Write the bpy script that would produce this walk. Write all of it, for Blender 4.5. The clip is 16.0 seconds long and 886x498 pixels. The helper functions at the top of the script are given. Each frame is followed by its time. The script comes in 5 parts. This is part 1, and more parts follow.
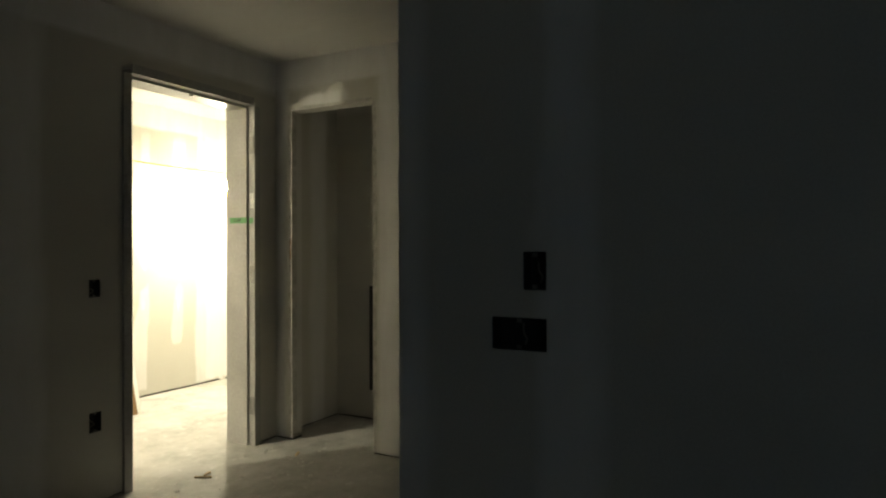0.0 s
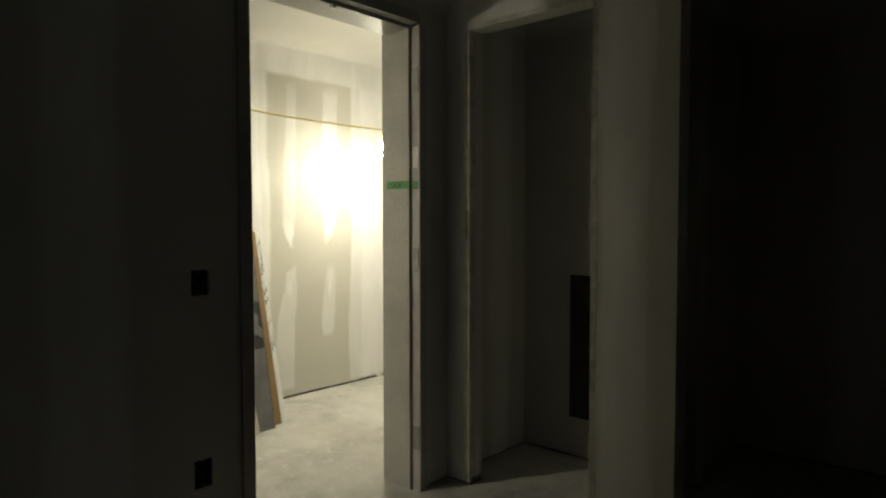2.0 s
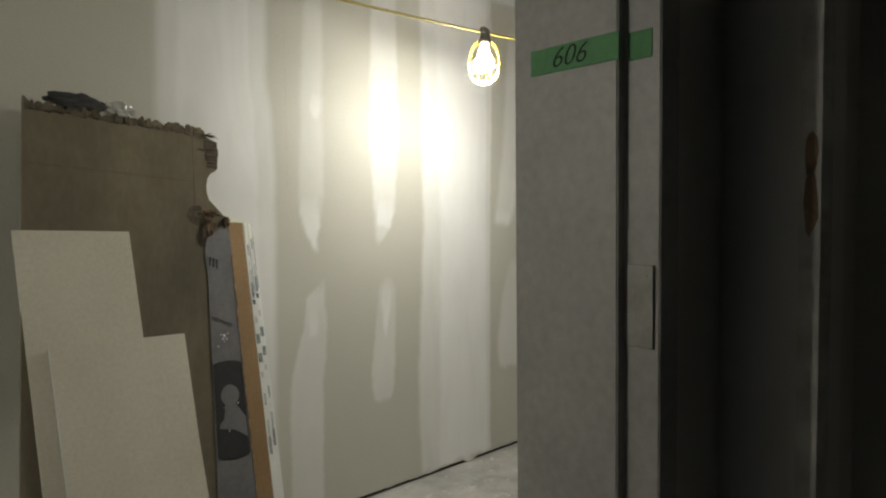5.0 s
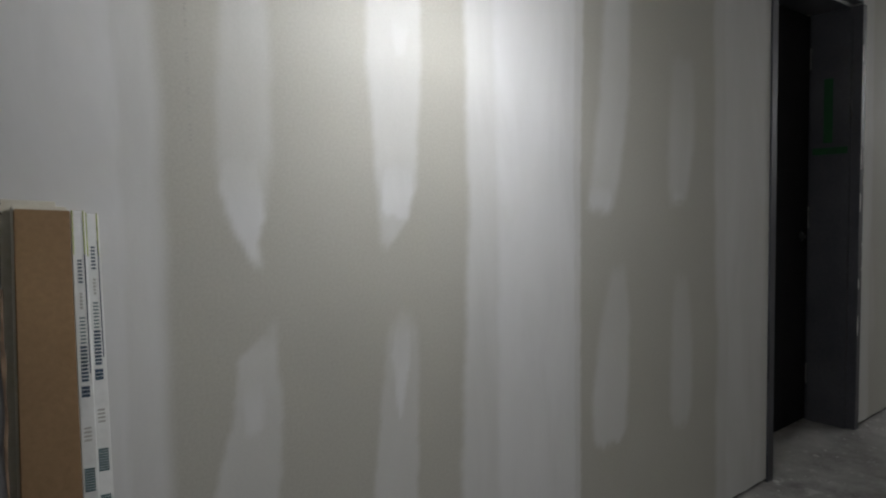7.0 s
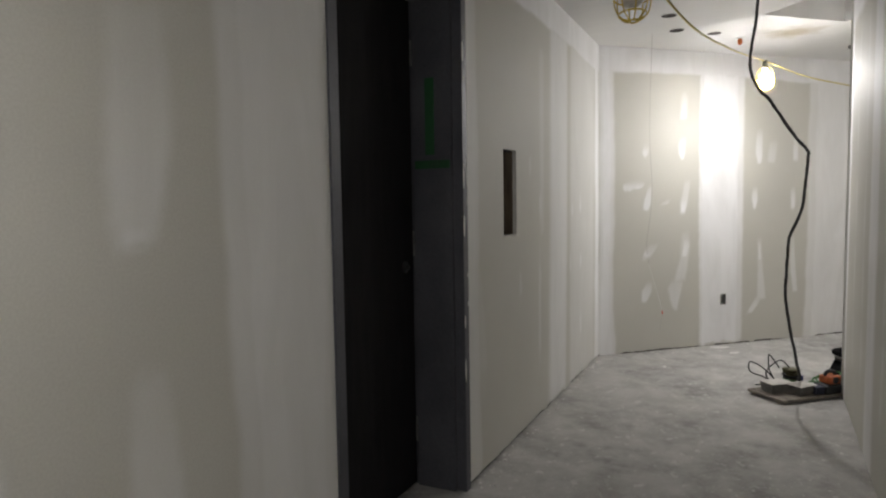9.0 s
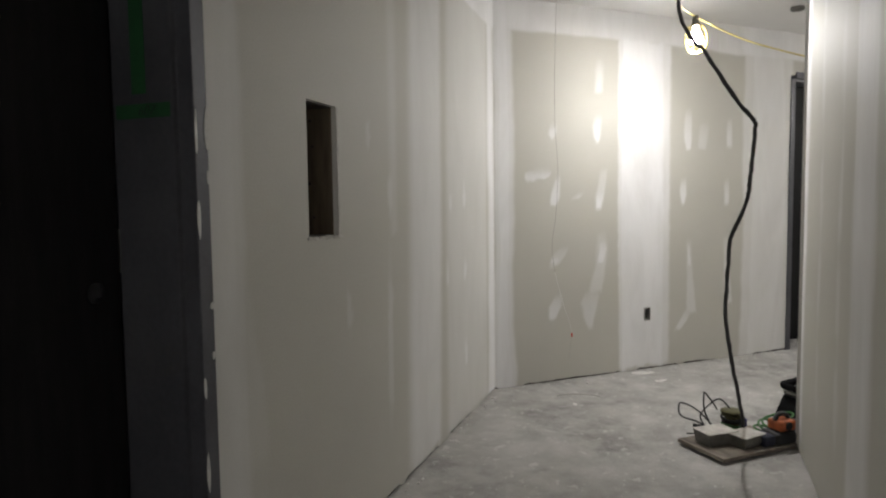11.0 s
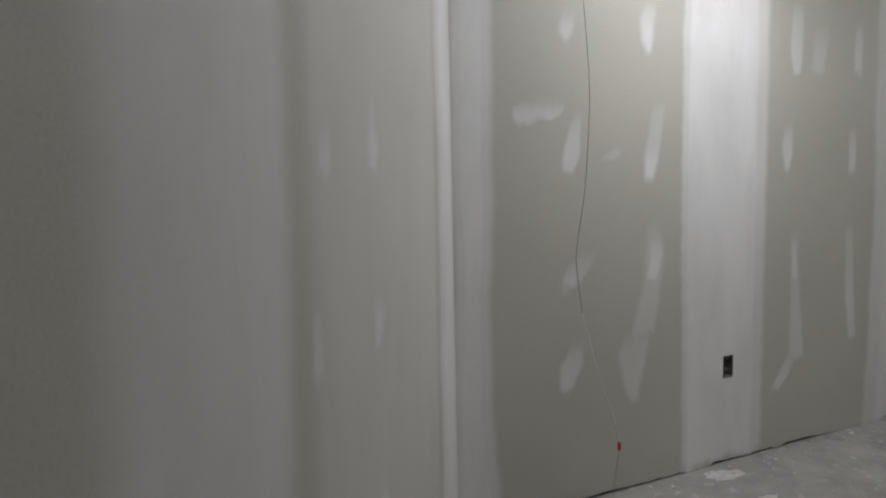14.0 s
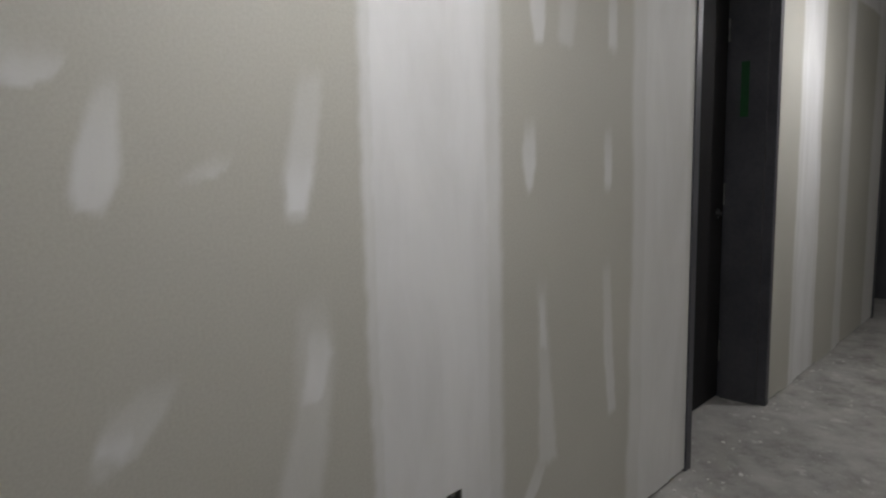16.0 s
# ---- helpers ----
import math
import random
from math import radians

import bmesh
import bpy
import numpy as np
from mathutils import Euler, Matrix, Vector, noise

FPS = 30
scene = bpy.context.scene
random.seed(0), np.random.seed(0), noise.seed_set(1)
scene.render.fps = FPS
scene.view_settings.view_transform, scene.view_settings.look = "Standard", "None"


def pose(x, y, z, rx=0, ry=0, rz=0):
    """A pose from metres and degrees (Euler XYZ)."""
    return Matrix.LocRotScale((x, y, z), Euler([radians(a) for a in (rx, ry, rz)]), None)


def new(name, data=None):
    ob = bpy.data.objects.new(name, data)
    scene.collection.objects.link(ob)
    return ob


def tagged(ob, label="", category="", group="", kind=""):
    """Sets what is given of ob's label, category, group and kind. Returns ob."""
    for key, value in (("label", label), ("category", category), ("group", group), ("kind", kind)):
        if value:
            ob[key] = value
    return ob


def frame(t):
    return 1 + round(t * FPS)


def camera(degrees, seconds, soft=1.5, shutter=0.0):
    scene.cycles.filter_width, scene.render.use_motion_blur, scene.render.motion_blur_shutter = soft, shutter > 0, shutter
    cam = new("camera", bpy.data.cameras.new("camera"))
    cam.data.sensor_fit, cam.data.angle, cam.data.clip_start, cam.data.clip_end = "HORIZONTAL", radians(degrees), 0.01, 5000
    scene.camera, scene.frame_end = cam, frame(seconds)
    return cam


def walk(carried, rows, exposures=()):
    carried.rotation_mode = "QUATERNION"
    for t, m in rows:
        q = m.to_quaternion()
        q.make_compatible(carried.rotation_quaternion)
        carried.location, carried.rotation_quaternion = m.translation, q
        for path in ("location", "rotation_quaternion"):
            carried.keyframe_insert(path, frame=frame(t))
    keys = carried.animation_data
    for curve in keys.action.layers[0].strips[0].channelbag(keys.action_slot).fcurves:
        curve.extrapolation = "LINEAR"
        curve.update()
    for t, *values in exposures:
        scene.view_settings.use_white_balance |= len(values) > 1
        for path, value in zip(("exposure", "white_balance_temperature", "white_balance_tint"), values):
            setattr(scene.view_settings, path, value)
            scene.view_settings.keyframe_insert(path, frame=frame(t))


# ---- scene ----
# x runs along the corridor, y = 0 is its north wall, z up from the slab
LENS = 68.4
ROWS = [
    (0.0, -7.054, -4.970, 1.287, -61.91, -0.01, -0.12),
    (0.5, -6.872, -4.725, 1.264, -54.58, -0.72, 0.01),
    (1.0, -6.591, -4.478, 1.274, -51.81, -1.23, -0.23),
    (1.5, -6.358, -4.217, 1.244, -49.87, -1.53, -0.25),
    (2.0, -6.111, -4.000, 1.307, -48.55, -2.50, -0.06),
    (2.5, -5.839, -3.708, 1.271, -47.44, -2.88, -0.33),
    (3.0, -5.662, -3.447, 1.281, -45.75, -3.65, -0.40),
    (3.5, -5.439, -3.171, 1.287, -44.61, -3.31, 0.07),
    (4.0, -5.243, -2.934, 1.254, -43.78, -3.53, 0.33),
    (4.2, -5.135, -2.811, 1.244, -43.81, -3.21, 0.25),
    (6.3, -4.073, -1.677, 1.256, -38.44, -3.52, -1.40),
    (6.5, -4.012, -1.588, 1.245, -38.23, -3.58, -1.20),
    (7.0, -3.804, -1.288, 1.225, -38.73, -3.77, -1.20),
    (7.5, -3.593, -1.204, 1.233, -43.95, -4.48, -0.72),
    (8.0, -3.257, -1.167, 1.258, -53.99, -4.20, -0.86),
    (8.5, -3.023, -1.180, 1.234, -60.59, -3.85, -0.83),
    (9.0, -2.636, -1.151, 1.302, -64.58, -4.04, -0.87),
    (9.5, -2.263, -1.087, 1.262, -67.22, -3.86, -0.90),
    (10.0, -1.930, -1.084, 1.295, -68.01, -3.68, -0.90),
    (10.2, -1.830, -1.133, 1.275, -68.34, -3.67, -0.74),
    (12.3, -0.336, -1.034, 1.217, -72.47, -4.49, -1.38),
    (12.5, -0.195, -1.000, 1.244, -72.34, -4.64, -1.32),
    (13.0, 0.097, -0.797, 1.189, -72.94, -5.04, -1.23),
    (13.5, 0.455, -0.661, 1.210, -72.63, -5.35, -1.03),
    (14.0, 0.780, -0.588, 1.172, -72.83, -5.44, -1.19),
    (14.5, 1.082, -0.630, 1.225, -74.98, -6.17, -0.77),
    (15.0, 1.496, -0.640, 1.205, -83.06, -6.71, -1.04),
    (15.5, 1.768, -0.664, 1.189, -86.13, -6.66, -0.88),
    (16.0, 2.074, -0.799, 1.264, -93.99, -6.75, -0.99),
]
cam = camera(LENS, 16.0, soft=2.2)
EXPOSURES = [
    (0.0, 1.95, 8100, -1), (0.5, 1.42, 7700, -2), (1.0, 1.10, 7600, -2), (2.0, 0.62, 7500, -2), (3.0, 0.27, 7300, 0), (4.2, 0.11, 6950, 1),
    (6.3, -0.84, 5740, 9), (7.0, -1.03, 5700, 10), (8.0, -0.98, 5800, 10), (9.0, -0.33, 6000, 12), (10.2, -0.26, 6100, 12),
    (12.3, -1.0, 5860, 10), (14.0, -1.18, 5760, 12), (16.0, -1.36, 5860, 12)]
walk(cam, [(t, pose(x, y, z, 90 + pitch, 0, yaw) @ pose(0, 0, 0, 0, 0, roll)) for t, x, y, z, yaw, pitch, roll in ROWS],
     exposures=EXPOSURES)

# ---- world: a dim night outside; the bulbs of the string light do the rest ----
world = bpy.data.worlds.new("night")
scene.world = world
world.use_nodes = True
world.node_tree.nodes["Background"].inputs[0].default_value = (0.40, 0.62, 1.0, 1)
world.node_tree.nodes["Background"].inputs[1].default_value = 0.27
BULB_GLOW = 2100.0

# ---- plan ----
BEND_X, BEND = 2.79, radians(47.4)
BC, BS = math.cos(BEND), math.sin(BEND)
CEIL = 2.56
SUITE_Y, SOUTH_Y = -1.857, -1.64      # two faces of the wall between suite and corridor
CLOSET_X = -3.654
PART_X, PART_Y = -5.555, -4.035       # partition that ends beside the start of the walk


def on_bend(s, n=0.0, z=0.0):
    """A place on the angled wall: s along it from the bend, n out into the corridor."""
    return Vector((BEND_X + s * BC - n * BS, -s * BS - n * BC, z))


# ---- materials ----
def shader(name, rough=0.7, metal=0.0):
    m = bpy.data.materials.new(name)
    m.use_nodes = True
    nt = m.node_tree
    b = nt.nodes["Principled BSDF"]
    b.inputs["Roughness"].default_value = rough
    b.inputs["Metallic"].default_value = metal
    return m, nt, b


def node(nt, kind, **inputs):
    n = nt.nodes.new(kind)
    for key, value in inputs.items():
        n.inputs[key.replace("_", " ")].default_value = value
    return n


def coords(nt, scale=(1, 1, 1)):
    tc = nt.nodes.new("ShaderNodeTexCoord")
    mp = nt.nodes.new("ShaderNodeMapping")
    mp.inputs["Scale"].default_value = scale
    nt.links.new(tc.outputs["Object"], mp.inputs["Vector"])
    return mp.outputs["Vector"]


def noise_tex(nt, vec, scale, detail=4.0, rough=0.55, distort=0.0):
    n = node(nt, "ShaderNodeTexNoise", Scale=scale, Detail=detail, Roughness=rough, Distortion=distort)
    nt.links.new(vec, n.inputs["Vector"])
    return n.outputs["Fac"]


def ramp(nt, fac, stops):
    r = nt.nodes.new("ShaderNodeValToRGB")
    el = r.color_ramp.elements
    while len(el) < len(stops):
        el.new(0.5)
    for e, (p, c) in zip(el, stops):
        e.position = p
        e.color = (*c, 1) if len(c) == 3 else c
    nt.links.new(fac, r.inputs["Fac"])
    return r.outputs["Color"]


def grey(v):
    return (v, v, v)


def mix(nt, fac, a, b, mode="MIX"):
    m = nt.nodes.new("ShaderNodeMix")
    m.data_type, m.blend_type = "RGBA", mode
    for sock, v in ((m.inputs["Factor"], fac), (m.inputs["A"], a), (m.inputs["B"], b)):
        if hasattr(v, "links"):
            nt.links.new(v, sock)
        elif isinstance(v, (int, float)):
            sock.default_value = v
        else:
            sock.default_value = (*v, 1)
    return m.outputs["Result"]


def bump(nt, bsdf, height, strength, distance):
    b = node(nt, "ShaderNodeBump", Strength=strength, Distance=distance)
    nt.links.new(height, b.inputs["Height"])
    nt.links.new(b.outputs["Normal"], bsdf.inputs["Normal"])


def drywall(name, paper, mud, streak=(1, 1, 1)):
    """Gypsum board paper under hand-trowelled joint compound; where the compound lies is held by the mesh."""
    m, nt, b = shader(name, 0.64)
    vec = coords(nt)
    at = nt.nodes.new("ShaderNodeAttribute")
    at.attribute_name = "mud"
    cloud = noise_tex(nt, vec, 1.7, 3.0)
    fine = noise_tex(nt, vec, 160.0, 2.0)
    trowel = noise_tex(nt, coords(nt, (2.4, 2.4, 0.6)), 2.2, 5.0, 0.6, 0.6)
    p = mix(nt, cloud, [c * 0.91 for c in paper], [c * 1.06 for c in paper])
    p = mix(nt, 0.10, p, ramp(nt, fine, [(0.3, grey(0.25)), (0.7, grey(0.75))]), "OVERLAY")
    w = mix(nt, ramp(nt, trowel, [(0.32, grey(0)), (0.68, grey(1))]), [c * 0.955 for c in mud], [c * 1.04 for c in mud])
    edge = nt.nodes.new("ShaderNodeMath")
    edge.operation = "MULTIPLY_ADD"
    nt.links.new(trowel, edge.inputs[0])
    edge.inputs[1].default_value = 0.5
    edge.inputs[2].default_value = 0.75
    f = nt.nodes.new("ShaderNodeMath")
    f.operation, f.use_clamp = "MULTIPLY", True
    nt.links.new(at.outputs["Fac"], f.inputs[0])
    nt.links.new(edge.outputs[0], f.inputs[1])
    col = mix(nt, f.outputs[0], p, w)
    nt.links.new(col, b.inputs["Base Color"])
    both = mix(nt, 0.3, trowel, fine)
    bump(nt, b, both, 0.10, 0.004)
    return m


def mottled(name, dark, light, scale=6.0, rough=0.7, metal=0.0, grain=90.0, relief=0.15, stretch=(1, 1, 1), lo=0.35, hi=0.65):
    """A plain stuff with colour that drifts at two scales, and fine relief."""
    m, nt, b = shader(name, rough, metal)
    vec = coords(nt, stretch)
    big = noise_tex(nt, vec, scale, 4.0)
    small = noise_tex(nt, vec, grain, 3.0)
    c = mix(nt, ramp(nt, big, [(lo, grey(0)), (hi, grey(1))]), dark, light)
    c = mix(nt, 0.18, c, ramp(nt, small, [(0.25, grey(0.2)), (0.75, grey(0.8))]), "OVERLAY")
    nt.links.new(c, b.inputs["Base Color"])
    r = nt.nodes.new("ShaderNodeMapRange")
    r.inputs["To Min"].default_value, r.inputs["To Max"].default_value = max(rough - 0.12, 0.05), min(rough + 0.12, 1)
    nt.links.new(big, r.inputs["Value"])
    nt.links.new(r.outputs[0], b.inputs["Roughness"])
    bump(nt, b, small, relief, 0.002)
    return m


def concrete():
    m, nt, b = shader("dusty_concrete", 0.78)
    vec = coords(nt)
    slab = noise_tex(nt, vec, 0.8, 5.0, 0.6)
    blot = noise_tex(nt, vec, 8.0, 7.0, 0.66, 0.05)
    dust = noise_tex(nt, vec, 3.0, 8.0, 0.66, 0.08)
    splat = noise_tex(nt, coords(nt, (1.0, 1.25, 1)), 12.0, 5.0, 0.62, 0.1)
    spots = noise_tex(nt, vec, 42.0, 3.0, 0.5, 0.3)
    fine = noise_tex(nt, vec, 240.0, 2.0)
    damp = noise_tex(nt, vec, 1.6, 6.0, 0.66, 0.3)
    c = mix(nt, ramp(nt, slab, [(0.3, grey(0)), (0.7, grey(1))]), (0.272, 0.263, 0.248), (0.345, 0.335, 0.318))
    c = mix(nt, ramp(nt, damp, [(0.38, grey(0.7)), (0.55, grey(0))]), c, (0.165, 0.16, 0.153))
    c = mix(nt, ramp(nt, blot, [(0.38, grey(0)), (0.64, grey(0.7))]), c, (0.43, 0.42, 0.402))
    c = mix(nt, ramp(nt, dust, [(0.44, grey(0)), (0.70, grey(0.75))]), c, (0.52, 0.512, 0.495))
    c = mix(nt, ramp(nt, splat, [(0.60, grey(0)), (0.66, grey(0.6))]), c, (0.60, 0.592, 0.575))
    # the slab is paler west of x = -1.4, most past x = -3.2
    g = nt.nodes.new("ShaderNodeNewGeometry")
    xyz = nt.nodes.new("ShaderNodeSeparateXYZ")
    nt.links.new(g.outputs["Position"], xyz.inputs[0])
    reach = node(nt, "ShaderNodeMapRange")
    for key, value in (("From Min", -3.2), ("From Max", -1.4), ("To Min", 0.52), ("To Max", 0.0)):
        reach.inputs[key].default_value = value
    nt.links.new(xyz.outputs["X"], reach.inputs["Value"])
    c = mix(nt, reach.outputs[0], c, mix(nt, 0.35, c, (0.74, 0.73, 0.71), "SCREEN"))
    c = mix(nt, ramp(nt, spots, [(0.66, grey(0)), (0.73, grey(0.65))]), c, (0.66, 0.65, 0.625))
    c = mix(nt, 0.20, c, ramp(nt, fine, [(0.25, grey(0.15)), (0.75, grey(0.85))]), "OVERLAY")
    nt.links.new(c, b.inputs["Base Color"])
    bump(nt, b, mix(nt, 0.4, blot, fine), 0.22, 0.006)
    return m


def ceiling_paint():
    m, nt, b = shader("primed_ceiling", 0.85)
    vec = coords(nt)
    cloud = noise_tex(nt, vec, 1.3, 4.0)
    trowel = noise_tex(nt, coords(nt, (3, 1.2, 1)), 3.0, 5.0, 0.6, 0.5)
    c = mix(nt, cloud, (0.70, 0.69, 0.67), (0.80, 0.79, 0.775))
    c = mix(nt, ramp(nt, trowel, [(0.5, grey(0)), (0.7, grey(0.5))]), c, (0.80, 0.79, 0.77))
    # an old water stain beside the bend
    g = nt.nodes.new("ShaderNodeNewGeometry")
    warp = node(nt, "ShaderNodeTexNoise", Scale=7.0, Detail=4.0)
    nt.links.new(g.outputs["Position"], warp.inputs["Vector"])
    d = node(nt, "ShaderNodeVectorMath")
    d.operation = "DISTANCE"
    nt.links.new(g.outputs["Position"], d.inputs[0])
    d.inputs[1].default_value = (3.10, -1.42, CEIL)
    s = nt.nodes.new("ShaderNodeMath")
    s.operation = "MULTIPLY_ADD"
    nt.links.new(warp.outputs["Fac"], s.inputs[0])
    s.inputs[1].default_value = 0.28
    nt.links.new(d.outputs["Value"], s.inputs[2])
    c = mix(nt, ramp(nt, s.outputs[0], [(0.20, grey(0.75)), (0.36, grey(0))]), c, (0.42, 0.36, 0.24))
    nt.links.new(c, b.inputs["Base Color"])
    bump(nt, b, trowel, 0.08, 0.004)
    return m


def glow(name, colour, strength):
    m = bpy.data.materials.new(name)
    m.use_nodes = True
    nt = m.node_tree
    nt.nodes.remove(nt.nodes["Principled BSDF"])
    e = node(nt, "ShaderNodeEmission", Strength=strength)
    e.inputs["Color"].default_value = (*colour, 1)
    nt.links.new(e.outputs[0], nt.nodes["Material Output"].inputs["Surface"])
    return m


PAPER, MUD = (0.526, 0.512, 0.464), (0.79, 0.785, 0.792)
M_WALL = drywall("gypsum_board", PAPER, MUD)
M_CEIL = ceiling_paint()
M_FLOOR = concrete()
M_FRAME = mottled("primed_steel", (0.33, 0.322, 0.315), (0.41, 0.40, 0.39), 3.0, 0.5, 0.15, 60.0, 0.08)
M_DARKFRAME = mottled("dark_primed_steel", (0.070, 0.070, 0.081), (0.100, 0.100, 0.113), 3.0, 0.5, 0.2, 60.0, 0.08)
M_GALV = mottled("galvanised_steel", (0.36, 0.36, 0.35), (0.52, 0.52, 0.50), 9.0, 0.4, 0.8, 80.0, 0.06)
M_HINGE = mottled("hinge_steel", (0.20, 0.195, 0.185), (0.30, 0.295, 0.28), 12.0, 0.45, 0.6, 80.0, 0.05)
# near-black colour that paints the shade inside cuts, gaps and holes
M_VOID = mottled("cavity_shade", (0.035, 0.03, 0.026), (0.06, 0.052, 0.045), 5.0, 0.9)
M_BOX = mottled("box_plastic", (0.016, 0.016, 0.018), (0.03, 0.03, 0.032), 9.0, 0.6)
M_BAG = mottled("black_cloth", (0.005, 0.005, 0.006), (0.011, 0.011, 0.012), 14.0, 0.92, 0.0, 120.0, 0.4)
M_BEAD = mottled("dusty_bead", (0.40, 0.385, 0.355), (0.60, 0.585, 0.55), 14.0, 0.6, 0.15, 60.0, 0.3)
M_STUD = mottled("stud_wood", (0.30, 0.20, 0.11), (0.42, 0.30, 0.18), 6.0, 0.8, 0.0, 60.0, 0.2, (8, 8, 1))
# stud wood darkened to hold the recess's shade
M_STUDSHADE = mottled("shaded_stud_wood", (0.15, 0.115, 0.08), (0.22, 0.175, 0.125), 6.0, 0.85, 0.0, 60.0, 0.3, (8, 8, 1))
# shaded copy of the green tape, for the frames in dim light
M_TAPESHADE = mottled("shaded_green_tape", (0.010, 0.068, 0.020), (0.015, 0.088, 0.027), 18.0, 0.7, 0.0, 90.0, 0.05)
M_TAPE = mottled("green_tape", (0.09, 0.29, 0.11), (0.12, 0.35, 0.14), 18.0, 0.6, 0.0, 90.0, 0.05)
M_STICKER = mottled("paper_label", (0.72, 0.72, 0.70), (0.80, 0.80, 0.78), 20.0, 0.6)
M_INK = mottled("black_ink", (0.012, 0.012, 0.014), (0.022, 0.022, 0.025), 30.0, 0.7)
M_NAVYINK = mottled("navy_print", (0.028, 0.05, 0.085), (0.045, 0.075, 0.12), 30.0, 0.7)
M_BLUEINK = mottled("teal_print", (0.075, 0.125, 0.14), (0.11, 0.17, 0.185), 30.0, 0.7)
M_PRINT = mottled("faded_print", (0.38, 0.37, 0.35), (0.44, 0.43, 0.40), 30.0, 0.8)
M_YELLOW = mottled("yellow_plastic", (0.62, 0.43, 0.03), (0.72, 0.52, 0.06), 20.0, 0.45)
M_FAINT = mottled("faint_print", (0.44, 0.43, 0.40), (0.50, 0.49, 0.45), 30.0, 0.85)
M_STRAP = mottled("yellow_green_print", (0.34, 0.38, 0.06), (0.42, 0.46, 0.10), 20.0, 0.6)
M_CORD = mottled("pale_yellow_cord", (0.50, 0.40, 0.10), (0.64, 0.55, 0.22), 9.0, 0.55)
M_SOCKET = mottled("socket_rubber", (0.10, 0.095, 0.085), (0.15, 0.14, 0.125), 30.0, 0.6)
M_CABLE = mottled("black_cable", (0.013, 0.013, 0.014), (0.03, 0.03, 0.031), 14.0, 0.55, 0.0, 70.0, 0.3)
M_BULBS = [glow("lit_bulb", (1.0, 0.94, 0.84), BULB_GLOW * k) for k in (0.72, 0.63, 1.20, 1.15)]
M_NECK = glow("frosted_bulb_neck", (1.0, 0.94, 0.84), 60.0)
M_GLASS = mottled("dead_bulb_glass", (0.55, 0.52, 0.45), (0.66, 0.63, 0.56), 15.0, 0.3)
M_CARD = mottled("brown_cardboard", (0.098, 0.083, 0.057), (0.185, 0.157, 0.108), 3.2, 0.85, 0.0, 70.0, 0.25, (1, 1, 0.4))
M_CARDGREY = mottled("grey_printed_card", (0.115, 0.112, 0.12), (0.185, 0.18, 0.188), 4.5, 0.75, 0.0, 60.0, 0.2)
M_CARDTORN = mottled("torn_card_edge", (0.045, 0.034, 0.024), (0.15, 0.122, 0.085), 22.0, 0.95, 0.0, 120.0, 0.6)
M_CARDBLOCK = mottled("dark_wet_card", (0.040, 0.030, 0.023), (0.095, 0.072, 0.052), 26.0, 0.9, 0.0, 120.0, 0.5, (1, 1, 2))
M_CARDCRUMPLE = mottled("crumpled_card", (0.040, 0.027, 0.018), (0.17, 0.118, 0.075), 38.0, 0.95, 0.0, 120.0, 0.7)
M_CARDRAW = mottled("torn_cardboard", (0.13, 0.085, 0.055), (0.34, 0.24, 0.16), 25.0, 0.95, 0.0, 120.0, 0.7)
M_CARDDARK = mottled("damp_card_stain", (0.10, 0.07, 0.045), (0.16, 0.11, 0.07), 18.0, 0.9)
M_KRAFT = mottled("kraft_paper", (0.235, 0.145, 0.07), (0.30, 0.19, 0.095), 3.0, 0.8, 0.0, 90.0, 0.15)
M_GYPEDGE = mottled("white_end_tape", (0.68, 0.68, 0.67), (0.78, 0.78, 0.77), 8.0, 0.7)
M_IVORY = mottled("ivory_board_face", (0.56, 0.53, 0.45), (0.63, 0.60, 0.52), 3.0, 0.85)
M_PLY = mottled("old_plywood", (0.13, 0.112, 0.093), (0.25, 0.22, 0.185), 5.0, 0.85, 0.0, 60.0, 0.35, (1, 6, 1))
M_ORANGE = mottled("scuffed_orange_plastic", (0.30, 0.075, 0.022), (0.56, 0.14, 0.035), 26.0, 0.55)
M_RED = mottled("red_plastic", (0.55, 0.05, 0.03), (0.65, 0.08, 0.05), 20.0, 0.5)
M_BLUE = mottled("blue_plastic", (0.03, 0.035, 0.14), (0.05, 0.06, 0.20), 14.0, 0.5)
M_NAVY = mottled("navy_cloth", (0.02, 0.022, 0.04), (0.045, 0.048, 0.075), 14.0, 0.85, 0.0, 120.0, 0.4)
M_GREEN = mottled("green_plastic", (0.035, 0.13, 0.03), (0.06, 0.19, 0.05), 18.0, 0.5)
M_SPOOL = mottled("brown_spool", (0.045, 0.035, 0.018), (0.11, 0.105, 0.035), 28.0, 0.6)
M_WIRE = mottled("thin_grey_wire", (0.22, 0.21, 0.19), (0.30, 0.285, 0.26), 20.0, 0.6)
M_CRUMB = mottled("plaster_crumb", (0.55, 0.54, 0.52), (0.72, 0.71, 0.69), 30.0, 0.95)
M_WOODCHIP = mottled("wood_offcut", (0.42, 0.31, 0.19), (0.55, 0.43, 0.28), 12.0, 0.85)
M_LEAF = mottled("dark_door_veneer", (0.013, 0.0125, 0.0135), (0.021, 0.0198, 0.0205), 5.0, 0.7, 0.0, 80.0, 0.15, (6, 6, 0.6))

for m in (M_LEAF, M_BAG):
    m.node_tree.nodes["Principled BSDF"].inputs["Specular IOR Level"].default_value = 0.12


